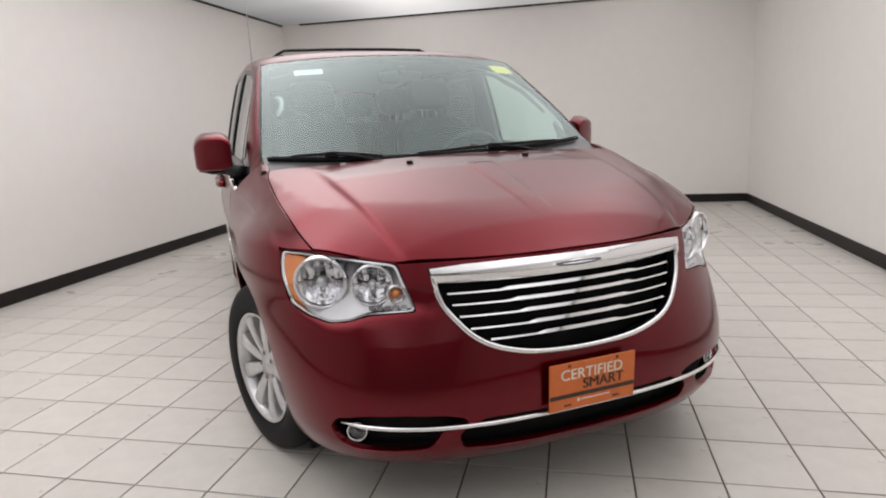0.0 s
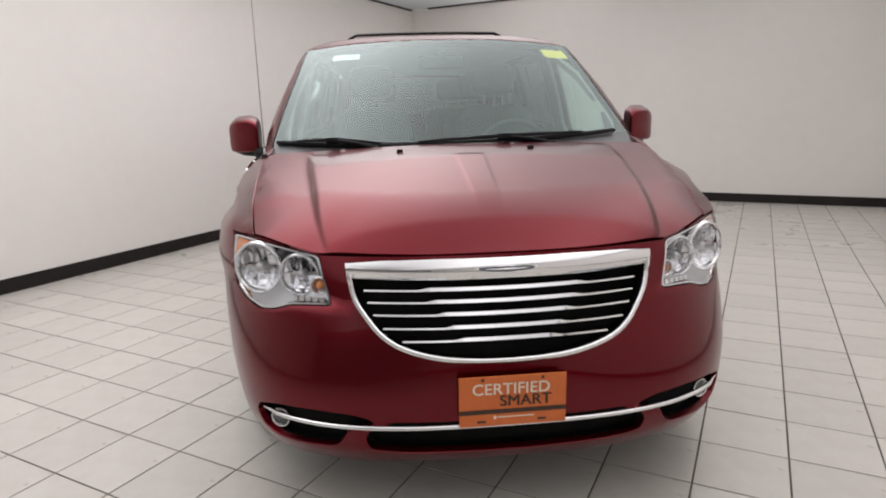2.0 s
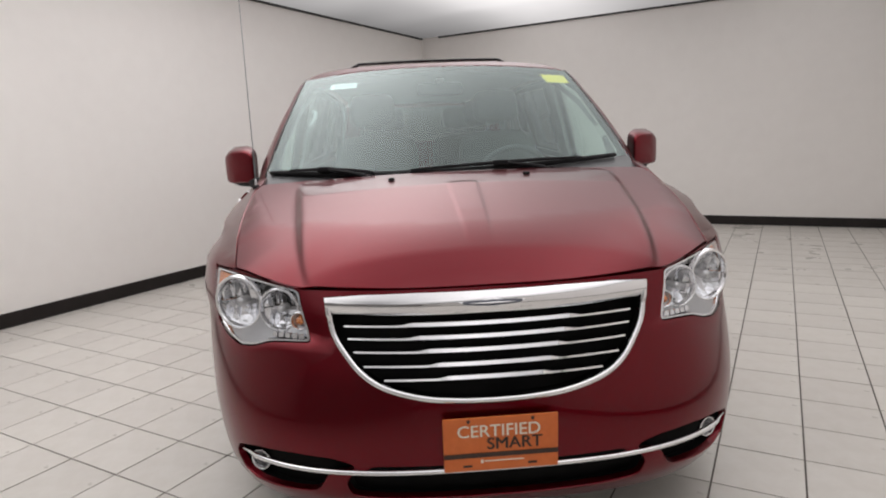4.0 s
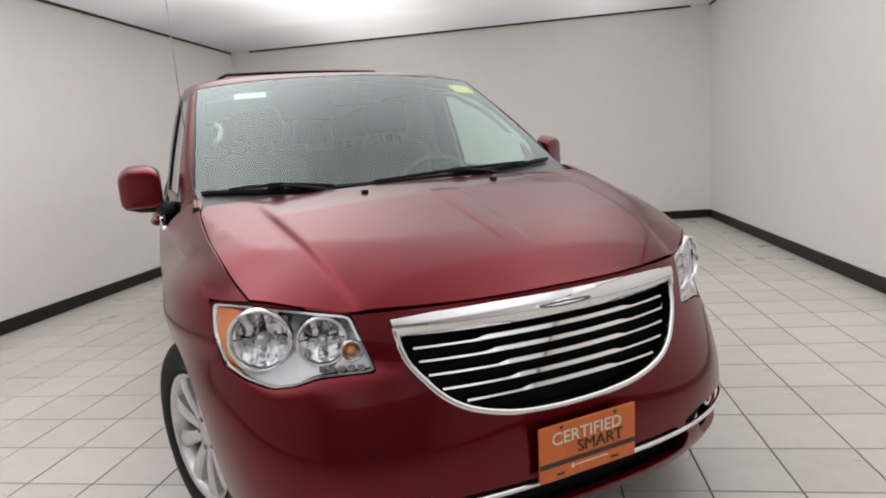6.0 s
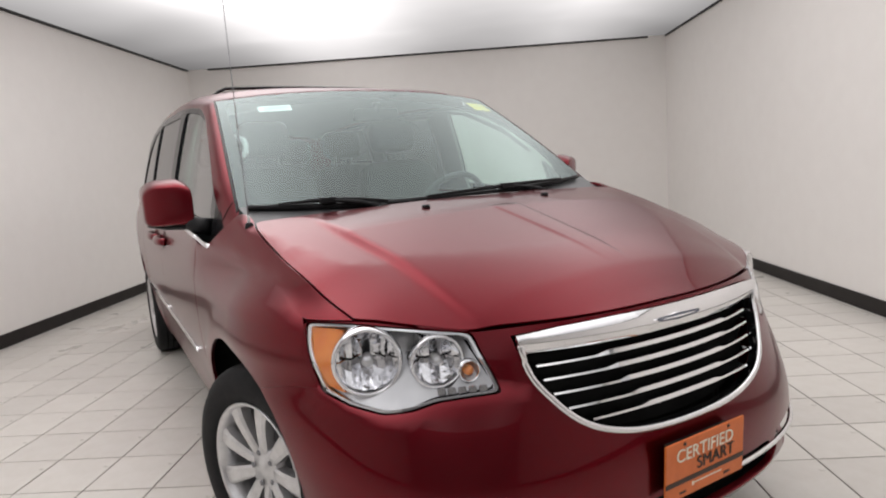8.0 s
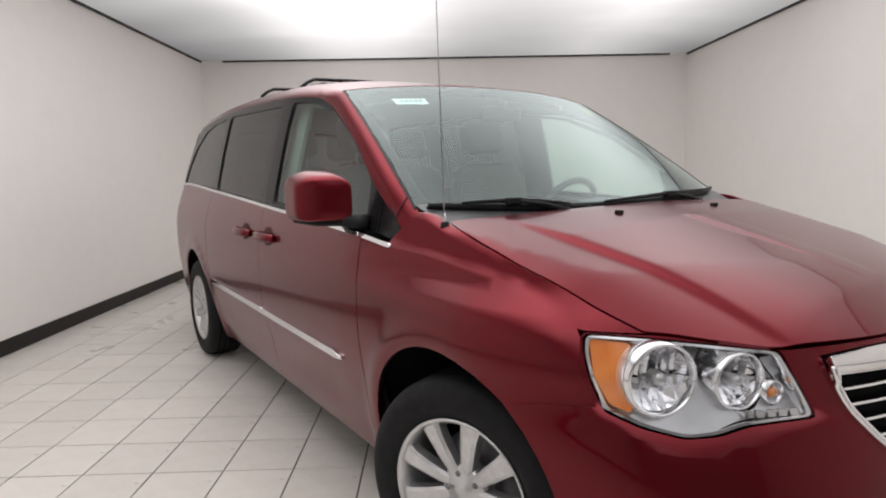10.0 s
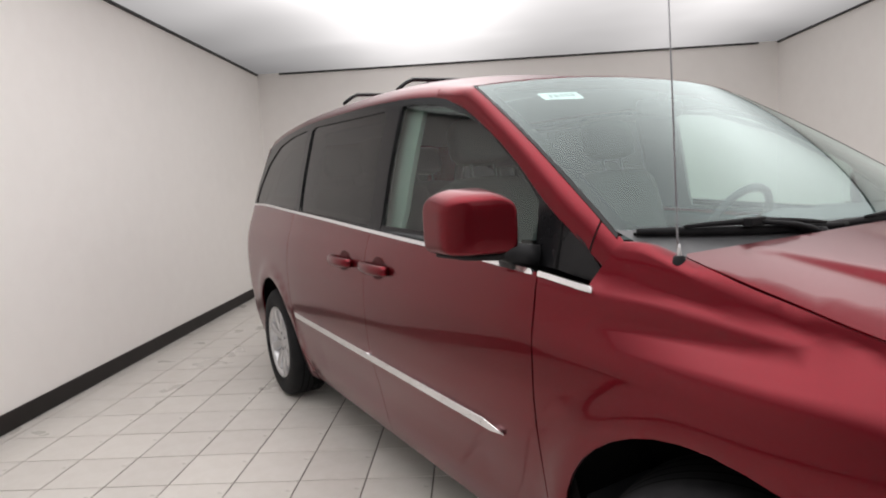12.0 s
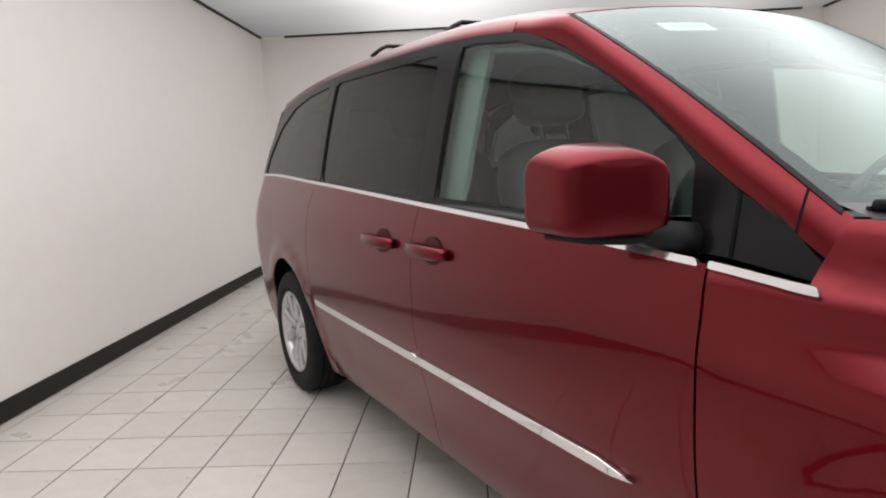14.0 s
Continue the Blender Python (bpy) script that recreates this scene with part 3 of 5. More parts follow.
def surface_normal(f, u, v):
    e = 1e-3
    return (f(u + e, v) - f(u - e, v)).cross(f(u, v + e) - f(u, v - e)).normalized()


def shoulder_normal(s):
    """The common normal on the fender's upper rim, a soft fold near the screen that melts away towards the lamp."""
    x, y = rim_xy(s) if s <= 1 else (side_width(s, RIM_TOP(s)), s)
    a = -surface_normal(skin, s, RIM_TOP(s) - 0.004)
    b = surface_normal(hood, -x * 0.99, y + 0.004)
    k = step01((y - 0.56) / 0.34)
    return ((a + b).normalized() * (1 - k) + Vector((-0.78, -0.14, 0.60)) * k).normalized()


def fender_bend(s, z, n):
    d = (RIM_TOP(s) - z) / 0.095
    if d >= 1:
        return n
    c = shoulder_normal(min(s, 1.3))
    k = (1 - max(0.0, d)) ** 1.6
    return (n * (1 - k) + c * k).normalized()


def fender_top_bend(x, y, n):
    q, s = outline_r(x, y)
    # the steep flank beside the screen runs on into the pillar
    e = step01((y - 1.18) / 0.14)
    t = 0.95 * step01((q - 0.865 + 0.02 * e) / 0.075) * step01((y - 0.42) / 0.40)
    n = (n * (1 - t) + Vector((-0.92, -0.26 - 0.04 * e, 0.29 + 0.03 * e)) * t).normalized()
    k = step01((q - 0.955) / 0.032)
    return (n * (1 - k) + shoulder_normal(s) * k).normalized()


for mirrored in (False, True):
    sheet("fender", fender, skin, PAINT, van, step=0.03, mirror=mirrored, flip=True, bend=fender_bend, plain_rim=lambda s, z: s < 1.33 and z > RIM_TOP(s) - 0.002)
    sheet("fender_top", [(-x, y) for x, y in rim + list(reversed(inner))], hood, PAINT, van, step=0.025, mirror=mirrored, edge=0.012, bend=fender_top_bend, plain_rim=lambda x, y: outline_r(x, y)[0] > 0.992 or y > 1.33)


# --- windscreen
def screen(u, v):
    """u from -1 to 1 across, v from 0 at the foot to 1 at the roof."""
    a = abs(u)
    x0, y0, z0 = 0.820 * u, 1.135 + 0.215 * a ** 2.2, 1.108 + 0.026 * a * a
    x1, y1, z1 = 0.718 * u, 1.99 + 0.085 * a ** 2.2, 1.636 - 0.038 * a ** 2.4
    b = 0.045 * v * (1 - v)
    return Vector((x0 + (x1 - x0) * v, y0 + (y1 - y0) * v - 0.5 * b, z0 + (z1 - z0) * v + b))


sheet("windscreen", rounded([(-1, 0), (1, 0), (1, 1), (-1, 1)], 0.02), screen, SCREEN, van, step=0.08, edge=0, label="clear windscreen reflecting the bright ceiling")
sheet("windscreen_band", [(-1.0, 0), (1.0, 0), (1.0, 1), (-1.0, 1)], screen, VOID, van, holes=[rounded([(-0.950, 0.04), (0.950, 0.04), (0.950, 0.970), (-0.950, 0.970)], 0.05)], step=0.08, edge=0, lift=-0.004)

# --- side glass line
BELT_X = lambda y: side_width(y, RIM_TOP(y)) - 0.012
FRAME_Z = curve([(1.3, 1.03), (1.41, 1.105), (1.53, 1.191), (1.70, 1.322), (1.87, 1.428), (2.02, 1.503), (2.18, 1.560), (2.35, 1.592), (2.55, 1.609), (3.0, 1.628), (3.65, 1.639), (4.2, 1.620), (4.6, 1.560), (4.9, 1.46)])
ROOF_Z = lambda y: FRAME_Z(y) + 0.020


def cabin_side(y, z):
    """The passenger's side above the belt."""
    zb = RIM_TOP(y)
    h = max(-0.1, z - zb)
    k = max(0.0, min(1.0, (2.7 - y) / 0.65))
    draw = 0.046 * k * k * (3 - 2 * k) * max(0.0, min(1.0, max(h / 0.012, (1.78 - y) / 0.15)))     # a narrow shoulder under the front panes
    return Vector((-(BELT_X(y) - 0.20 * h - 0.12 * h * h - draw), y, z))


def frame_z(y):
    """The upper edge of the door frames."""
    return FRAME_Z(y)


front_glass = [(1.585, 1.078), (2.515, 1.124), (2.510, 1.588)] + [(2.44, 1.586), (2.26, 1.562), (2.06, 1.503), (1.875, 1.414), (1.73, 1.321), (1.65, 1.262), (1.60, 1.215)]
slide_glass = rounded([(2.625, 1.118), (3.605, 1.168), (3.612, 1.60), (3.58, 1.616), (2.66, 1.586), (2.635, 1.57)], 0.03)
quarter_glass = rounded([(3.70, 1.172), (4.78, 1.205), (4.70, 1.32), (4.53, 1.47), (4.30, 1.565), (4.05, 1.600), (3.712, 1.615)], 0.04)
frame_line = [(y, frame_z(y) + 0.008 - 0.016 * step01((y - 1.44) / 0.2) * step01((2.26 - y) / 0.2)) for y in np.linspace(4.56, 1.42, 40)] + [(1.37, 1.075), (1.33, 1.036)]
frame_poly = [(1.316, 1.018), (1.5, 1.046)] + [(y, RIM_TOP(y) + 0.004) for y in np.linspace(1.7, 4.83, 26)] + [(4.76, 1.33), (4.66, 1.46)] + frame_line
for mirrored in (False, True):
    sheet("window_frame", frame_poly, cabin_side, GLOSSBLACK, van, holes=[front_glass, slide_glass, quarter_glass], step=0.05, mirror=mirrored, edge=0.02, label="gloss black window surround", flip=True)
    sheet("front_side_window", [tuple(p) for p in front_glass], cabin_side, CLEAR, doors[mirrored, 0], step=0.08, mirror=mirrored, edge=0, lift=-0.006, label="clear green-tinted door glass", flip=True)
    sheet("sliding_door_window", slide_glass, cabin_side, DARKPANE, doors[mirrored, 1], step=0.08, mirror=mirrored, edge=0, lift=-0.006, label="dark privacy glass", flip=True)
    sheet("quarter_window", quarter_glass, cabin_side, DARKPANE, van, step=0.08, mirror=mirrored, edge=0, lift=-0.006, label="dark privacy glass", flip=True)
    # pillar strips between the panes
    for a, b in ((2.518, 2.612), (3.618, 3.702)):
        strip = [(a, RIM_TOP(a) + 0.01), (b, RIM_TOP(b) + 0.01), (b, frame_z(b) - 0.035), (a, frame_z(a) - 0.035)]
        sheet("pillar_cover", strip, cabin_side, GLOSSBLACK, van, step=0.1, mirror=mirrored, edge=0.006, lift=0.003, flip=True)


# --- roof and pillars
ROOF_C = curve([(1.98, 1.634), (2.3, 1.694), (2.7, 1.730), (3.2, 1.745), (3.8, 1.740), (4.4, 1.710), (4.9, 1.655), (5.12, 1.58)])


def roof_edge(y):
    p = cabin_side(y, ROOF_Z(y))
    return -p.x


UF = 0.718 / roof_edge(2.079)


def roof(u, y, lead=1.0):
    """lead says how far the front edge is drawn down to the screen."""
    xe, ze, zc = roof_edge(y), ROOF_Z(y), ROOF_C(y)
    a = abs(u)
    z = ze - 0.02 + (zc - ze + 0.02) * max(0.0, 1 - a ** 2.8) ** 0.36
    k = min(1.0, max(0.0, (2.30 - y) / 0.24))
    k = lead * k * k * (3 - 2 * k)
    q = a / UF
    z += (1.639 - 0.038 * q ** 2.4 + 0.17 * (y - 1.994 - 0.085 * q ** 2.2) - z) * k
    return Vector((u * xe, y, z))


roof_front = [(u, 1.994 + 0.085 * abs(u / UF) ** 2.2) for u in np.linspace(-UF, UF, 15)]
roof_poly = roof_front + [(UF, 2.15), (UF, 2.22), (UF, 2.28), (0.985, 2.285)] + [(1.0, y) for y in np.linspace(2.29, 4.60, 28)] + [(0.8, 4.71), (0.4, 4.78), (0, 4.79), (-0.4, 4.78), (-0.8, 4.71)] + [(-1.0, y) for y in np.linspace(4.60, 2.29, 28)] + [(-0.985, 2.285), (-UF, 2.28), (-UF, 2.22), (-UF, 2.15)]
shoulder = [(sx * u, y) for y in np.arange(2.12, 4.62, 0.07) for u in (0.995, 0.985, 0.965, 0.94, 0.90) for sx in (-1, 1)]
sheet("roof", roof_poly, roof, PAINT, van, step=0.07, edge=0.015, extra=shoulder)


def pillar(u, v):
    """The windscreen pillar: u from the door frame (0) to the screen's edge (1), v from foot to roof."""
    y = 1.345 + (2.28 - 1.345) * v
    a = cabin_side(y, ROOF_Z(y) - 0.018 - 0.012 * step01((v - 0.12) / 0.2) * step01((1.0 - v) / 0.25))
    b = screen(-1.0, v / 0.8) if v < 0.8 else roof(-UF, 2.079 + (2.28 - 2.079) * (v - 0.8) / 0.2)
    p = a + (b - a) * u
    n = Vector((-0.62, -0.28, 0.73))
    swell = max(0.0, min(1.0, 0.15 + v / 0.3)) * (0.010 + 0.012 * step01((v - 0.6) / 0.3))
    p = p + n * (swell * math.sin(math.pi * u) if 0 < u < 1 else 0)
    # higher up it takes on the roof's rounded edge
    arc = roof(-(1 - (1 - UF) * u), y, 0.0) + (b - roof(-UF, y, 0.0)) * u * u
    p = p.lerp(arc, step01((v - 0.60) / 0.32))
    return p - Vector((0.006, 0, 0)) * (1 - u) * step01((v - 0.08) / 0.1) * step01((1.0 - v) / 0.1)


def pillar_bend(u, v, n):
    t = step01((v - 0.80) / 0.20)
    m = surface_normal(roof, -(1 - (1 - UF) * u), 2.31)
    m = m if m.z > 0 else -m
    n = (n + Vector((-0.95, -0.24, -0.22)) * (1 - u) ** 1.1 * (1 - t)).normalized()
    return (n * (1 - t) + m * t).normalized()


for mirrored in (False, True):
    sheet("windscreen_pillar", [(0, -0.035), (1, -0.02), (1, 1), (0, 1)], pillar, PAINT, van, step=0.035, mirror=mirrored, edge=0.008, bend=pillar_bend, plain_rim=lambda u, v: v < 0.03 or v > 0.97)
    sheet("screen_moulding", [(0.88, 0.0), (1.0, 0.0), (1.0, 0.8), (0.89, 0.8)], pillar, GLOSSBLACK, van, step=0.035, mirror=mirrored, edge=0.003, lift=0.002, label="black strip along the windscreen")

    sheet("pillar_gap", [(0.0, 0.050), (0.5, 0.056), (1.0, 0.062), (1.0, 0.067), (0.5, 0.061), (0.0, 0.055)], pillar, VOID, van, step=0.03, mirror=mirrored, edge=0, lift=0.0012, label="dark seam where pillar meets fender")
    sheet("sail_gap", [(1.494, 1.046), (1.501, 1.047), (1.501, 1.166), (1.494, 1.160)], cabin_side, VOID, van, step=0.03, mirror=mirrored, edge=0, lift=0.002, flip=True)

# --- tailgate and rear glass
def tail(u, v):
    """The closed back above the belt."""
    a = abs(u) ** 3
    z = 1.19 + v * (0.475 - 0.075 * a)
    y = 5.12 - 0.14 * v - 0.20 * v * v - 0.20 * a
    x = u * (0.80 - 0.10 * v)
    return Vector((x, y, z))


sheet("tailgate", [(-1, -0.02), (1, -0.02), (1, 1), (-1, 1)], tail, PAINT, van, holes=[rounded([(-0.85, 0.1), (0.85, 0.1), (0.85, 0.85), (-0.85, 0.85)], 0.1)], step=0.1, flip=True)
sheet("rear_window", rounded([(-0.85, 0.1), (0.85, 0.1), (0.85, 0.85), (-0.85, 0.85)], 0.1), tail, DARKPANE, van, step=0.15, edge=0, flip=True)
for mirrored in (False, True):
    corner = lambda u, v: tail(-1, v) * (1 - u) + cabin_side(4.60 + 0.22 * (1 - v), 1.19 + v * 0.385) * u
    sheet("rear_pillar", [(0, -0.02), (1, -0.02), (1, 1), (0, 1)], corner, PAINT, van, step=0.1, mirror=mirrored, edge=0, flip=False)

# --- dark inner skins that close the gaps between the panels
for mirrored in (False, True):
    sheet("inner_side", [(1.40, 0.21), (3.66, 0.21), (3.60, 0.9), (3.66, 1.10), (2.5, 1.06), (1.40, 0.98)], skin, VOID, van, step=0.12, mirror=mirrored, edge=0, lift=-0.03, flip=True)
    sheet("inner_fender", [(0.69, 0.72), (1.42, 0.78), (1.42, 0.98), (0.9, 0.955), (0.72, 0.89)], skin, VOID, van, step=0.08, mirror=mirrored, edge=0, lift=-0.02, flip=True)
    # liners of the wheel wells
    for cy, r in ((1.025, 0.45), (4.10, 0.44)):
        bm = bmesh.new()
        rows = []
        for t in np.linspace(math.radians(-27), math.radians(207), 24):
            y, z = cy + r * math.cos(t), 0.345 + r * math.sin(t)
            out = abs(skin(at_y(y, z), max(0.2, z)).x) - 0.008
            rows.append([bm.verts.new((x, y, z)) for x in (-out, -0.60)])
        for a, b in zip(rows, rows[1:]):
            bm.faces.new((a[0], b[0], b[1], a[1]))
        inner = [row[1] for row in rows]
        bm.faces.new(inner)
        if mirrored:
            bmesh.ops.scale(bm, vec=(-1, 1, 1), verts=bm.verts)
        part("wheel_liner", smooth(bm), VOID, van)
bm = box(bmesh.new(), -0.60, 0.60, 0.45, 4.75, 0.20, 0.50, 0.03)
box(bm, -0.80, 0.80, 1.45, 3.60, 0.215, 0.36, 0.03)
box(bm, -0.80, 0.80, 4.50, 4.95, 0.24, 0.50, 0.03)
part("underbody", bm, VOID, van)
part("engine_bay", box(bmesh.new(), -0.46, 0.46, 0.36, 1.15, 0.30, 0.78, 0.04), VOID, van)


# --- grille: chrome frame, upper band with a winged badge, five slats
def grille_inset(depth):
    return lambda s, z: skin(s, z) + Vector((0, depth, 0))


sheet("grille_backing", GRILLE, grille_inset(0.055), VOID, van, step=0.05, edge=0, flip=True)
low = flow(front([(-0.438, 0.795), (-0.433, 0.752), (-0.420, 0.718), (-0.389, 0.678), (-0.350, 0.637), (-0.293, 0.606), (-0.198, 0.583), (-0.1, 0.574), (0, 0.5715)]))
GRILLE_HOLE = low + [(-a, z) for a, z in reversed(low[:-1])] + front([(0.2, 0.793), (0, 0.792), (-0.2, 0.793)])


def grille_face(s, z):
    """The surround swells outwards over its deep upper band."""
    t = max(0.0, min(1.0, (z - 0.792) / 0.053))
    return skin(s, z) + Vector((0, -0.014 * math.sin(math.pi * t) - 0.012 * t, 0))


grille = sheet("grille_frame", GRILLE, grille_face, CHROME, van, holes=[GRILLE_HOLE],
               step=0.012, edge=0.03, lift=0.006, flip=True, label="polished chrome grille surround")


bead = [(grille_face(*a) + grille_face(*b)) / 2 + Vector((0, -0.004, 0)) for a, b in zip(GRILLE_LOW, low)]
bead += [Vector((-p.x, p.y, p.z)) for p in reversed(bead[:-1])]
part("grille_bead", tube(bead, 0.0088, 10), CHROME, grille)


def slat(z, end, step_at):
    """A chrome blade that is thicker in the middle; it follows the nose."""
    bm = bmesh.new()
    rows = []
    for x in np.linspace(-end, end, 61):
        m = max(0.0, min(1.0, (step_at + 0.014 - abs(x)) / 0.028))
        h, d, zz = 0.0028 + 0.0030 * m, 0.0 - 0.004 * m, z + 0.004 * m - 0.03 * max(0, abs(x) - 0.1) ** 2
        p = skin(at_x(x, zz), zz) + Vector((0, 0.012 + d, 0))
        p.x = x
        rows.append([bm.verts.new(p + Vector((0, dy, dz))) for dy, dz in ((0.0, -h * 0.8), (h * 1.1, h * 0.8), (h * 1.1 + 0.004, h), (0.03, h), (0.03, -h), (0.002, -h))])
    for a, b in zip(rows, rows[1:]):
        for k in range(6):
            bm.faces.new((a[k], a[(k + 1) % 6], b[(k + 1) % 6], b[k]))
    bm.faces.new(rows[0])
    bm.faces.new(rows[-1])
    bmesh.ops.recalc_face_normals(bm, faces=bm.faces)
    return bm


for z, end, step_at in ((0.757, 0.405, 0.235), (0.724, 0.396, 0.215), (0.690, 0.380, 0.19), (0.654, 0.354, 0.165), (0.619, 0.30, 0.14)):
    part("grille_slat", slat(z, end, step_at), CHROME, van)


def badge_point(x, z, lift=0.008):
    p = grille_face(at_x(x, z), z)
    return Vector((x, p.y - lift, z))


def badge_rim(k, n=48, grow=1.0):
    """The badge's outline: a long wing with drawn-out tips and a fuller middle."""
    a = 2 * math.pi * k / n
    c, q = math.cos(a), math.sin(a)
    x = 0.092 * math.copysign(abs(c) ** 1.25, c)
    h = 0.0042 + 0.0058 * math.exp(-(x / 0.036) ** 2)
    return x * grow, 0.8195 + 0.0025 * (x / 0.092) ** 2 + h * grow * q


bm = bmesh.new()
rings = [[bm.verts.new(badge_point(*badge_rim(k, 48, g), d)) for k in range(48)] for g, d in ((1.0, 0.002), (0.97, 0.009), (0.84, 0.0105), (0.80, 0.0075), (0.4, 0.0075))]
for a, b in zip(rings, rings[1:]):
    for k in range(48):
        bm.faces.new((a[k], a[(k + 1) % 48], b[(k + 1) % 48], b[k]))
bm.faces.new(rings[-1])
bmesh.ops.recalc_face_normals(bm, faces=bm.faces)
badge = part("badge", smooth(bm), CHROME, grille, "small winged chrome badge")
bm = bmesh.new()
rows = []
for x in np.linspace(-0.080, 0.080, 25):
    h = 0.0018 + 0.0052 * math.sqrt(max(0.0, 1 - (x / 0.081) ** 2))
    rows.append([bm.verts.new(badge_point(x, 0.8205 + 0.0015 * (x / 0.08) ** 2 + dz, 0.0118)) for dz in (-h, -h / 3, h / 3, h)])
for a, b in zip(rows, rows[1:]):
    for k in range(3):
        bm.faces.new((a[k], a[k + 1], b[k + 1], b[k]))
bmesh.ops.recalc_face_normals(bm, faces=bm.faces)
part("badge_inlay", bm, BADGEGREY, badge, "dark inlay of the badge")
wing = [badge_point(x, 0.8205 + 0.0015 * (x / 0.08) ** 2, 0.0130) for x in np.linspace(-0.062, 0.062, 17)]
part("badge_bar", tube(wing, [0.0008 + 0.0022 * (1 - abs(k - 8) / 8) for k in range(17)], 8), CHROME, badge)


def pocket_inset(s, z):
    return skin(s, z) + Vector((math.copysign(0.035 * min(1.0, abs(s) / 0.5), s), 0.042, 0))


# --- lower front: chrome strip, fog lamps, dark intakes
for poly in (rounded(POCKET, 0.015, 3), MIRRORED(rounded(POCKET, 0.015, 3)), rounded(INTAKE, 0.015, 3)):
    mid = np.mean(poly, axis=0)
    grown = [(mid[0] + (s - mid[0]) * 1.10, mid[1] + (z - mid[1]) * 1.35) for s, z in poly]
    sheet("intake_backing", grown, pocket_inset, VOID, van, step=0.05, edge=0, flip=True)
    bm = bmesh.new()
    rows = [[bm.verts.new(p) for p in (skin(s, z).lerp(pocket_inset(s, z), 0.15), pocket_inset(s, z))] for s, z in spaced(poly, 0.03)]
    for a, b in zip(rows, rows[1:] + rows[:1]):
        bm.faces.new((a[0], b[0], b[1], a[1]))
    part("intake_wall", smooth(bm), VOID, van)
strip = []
for x in np.linspace(-0.738, 0.738, 61):
    z = 0.371 + 0.002 * (1 - (x / 0.73) ** 2)
    p = skin(at_x(x, z), z)
    strip.append(p + Vector((0, -0.003 if abs(x) < 0.7 else 0.004, 0)))
part("bumper_strip", tube(strip, [0.0035 + 0.0045 * min(1, (0.742 - abs(p.x)) / 0.06) for p in strip], 10, 0.9), CHROME, van, "slim chrome bumper strip")
for sx in (-1, 1):
    m = Matrix.Translation((0.690 * sx, 0.330, 0.327)) @ Matrix.Rotation(radians(90 + 22 * sx), 4, "Z") @ Matrix.Rotation(radians(180), 4, "Z")
    fog = part("fog_lamp", lathe([(0.0265, -0.004), (0.028, 0.005), (0.0305, 0.008), (0.033, 0.005), (0.034, -0.02)], 32, m), CHROME, van, "round fog lamp with a chrome ring")
    part("fog_lamp_bowl", lathe([(0.0, -0.030), (0.014, -0.026), (0.024, -0.012), (0.028, 0.0)], 24, m), DARKGREY, fog)
    part("fog_lamp_lens", lathe([(0.0, 0.006), (0.015, 0.004), (0.027, 0.0)], 24, m), LENS, fog)
    part("fog_lens", lathe([(0.0, 0.004), (0.02, 0.002), (0.030, -0.004)], 32, m), LENS, fog)


# --- headlamps
def ring_at(p, d):
    """A frame whose x axis looks along d from p."""
    d = Vector(d).normalized()
    return Matrix.Translation(p) @ d.to_track_quat("X", "Z").to_matrix().to_4x4()


def fluted_bowl(r, m, flutes):
    """A bowl pressed into upright flutes, with sharp folds between them and a step across the middle."""
    bm = bmesh.new()
    n = 2 * flutes
    for half in (-1, 1):
        rows = []
        for k in range(n + 1):
            y = 0.97 * r * (2 * (k + 0.3 * math.sin(2.4 * k + half)) / n - 1) if 0 < k < n else 0.97 * r * (2 * k / n - 1)
            top = math.sqrt(max(1e-6, (0.98 * r) ** 2 - y * y))
            row = []
            for i in range(6):
                z = half * top * i / 5
                q = (y * y + z * z) / r ** 2
                x = -0.060 + 0.052 * q + (0.020 if k % 2 else 0.0) * (1 - 0.7 * q) - (0.006 if half > 0 else 0.0)
                row.append(bm.verts.new(m @ Vector((x, y, z))))
            rows.append(row)
        for a, b in zip(rows, rows[1:]):
            for i in range(5):
                bm.faces.new((a[i], a[i + 1], b[i + 1], b[i]))
    return bm


def lamp_bowl(s, z):
    """The bowl lies deep under the hood's edge and rises to the cover along its foot."""
    t = max(0.0, min(1.0, (z - 0.672) / 0.19))
    d = 0.006 + 0.105 * t ** 0.85
    return skin(s, z) + Vector((0.40 * d * min(1, abs(s)), d, 0))


# the two round reflectors: centre, radius and outward lean
LAMP_ROUNDS = ((0.745, 0.456, 0.784, 0.082, 0.42), (0.603, 0.362, 0.778, 0.064, 0.30))


def lamp_hole(cx, cy, cz, r, lean):
    """Where a round reflector breaks through the bowl."""
    side = Vector((1, -lean, 0)).normalized()
    out = []
    for k in range(28):
        a = 2 * math.pi * k / 28
        y, z = r * math.cos(a), cz + r * math.sin(a)
        s = min(np.linspace(0.30, 0.72, 211), key=lambda q: abs((lamp_bowl(q, z) - Vector((-cx, cy, z))).dot(side) - y))
        out.append((float(s), z))
    return out


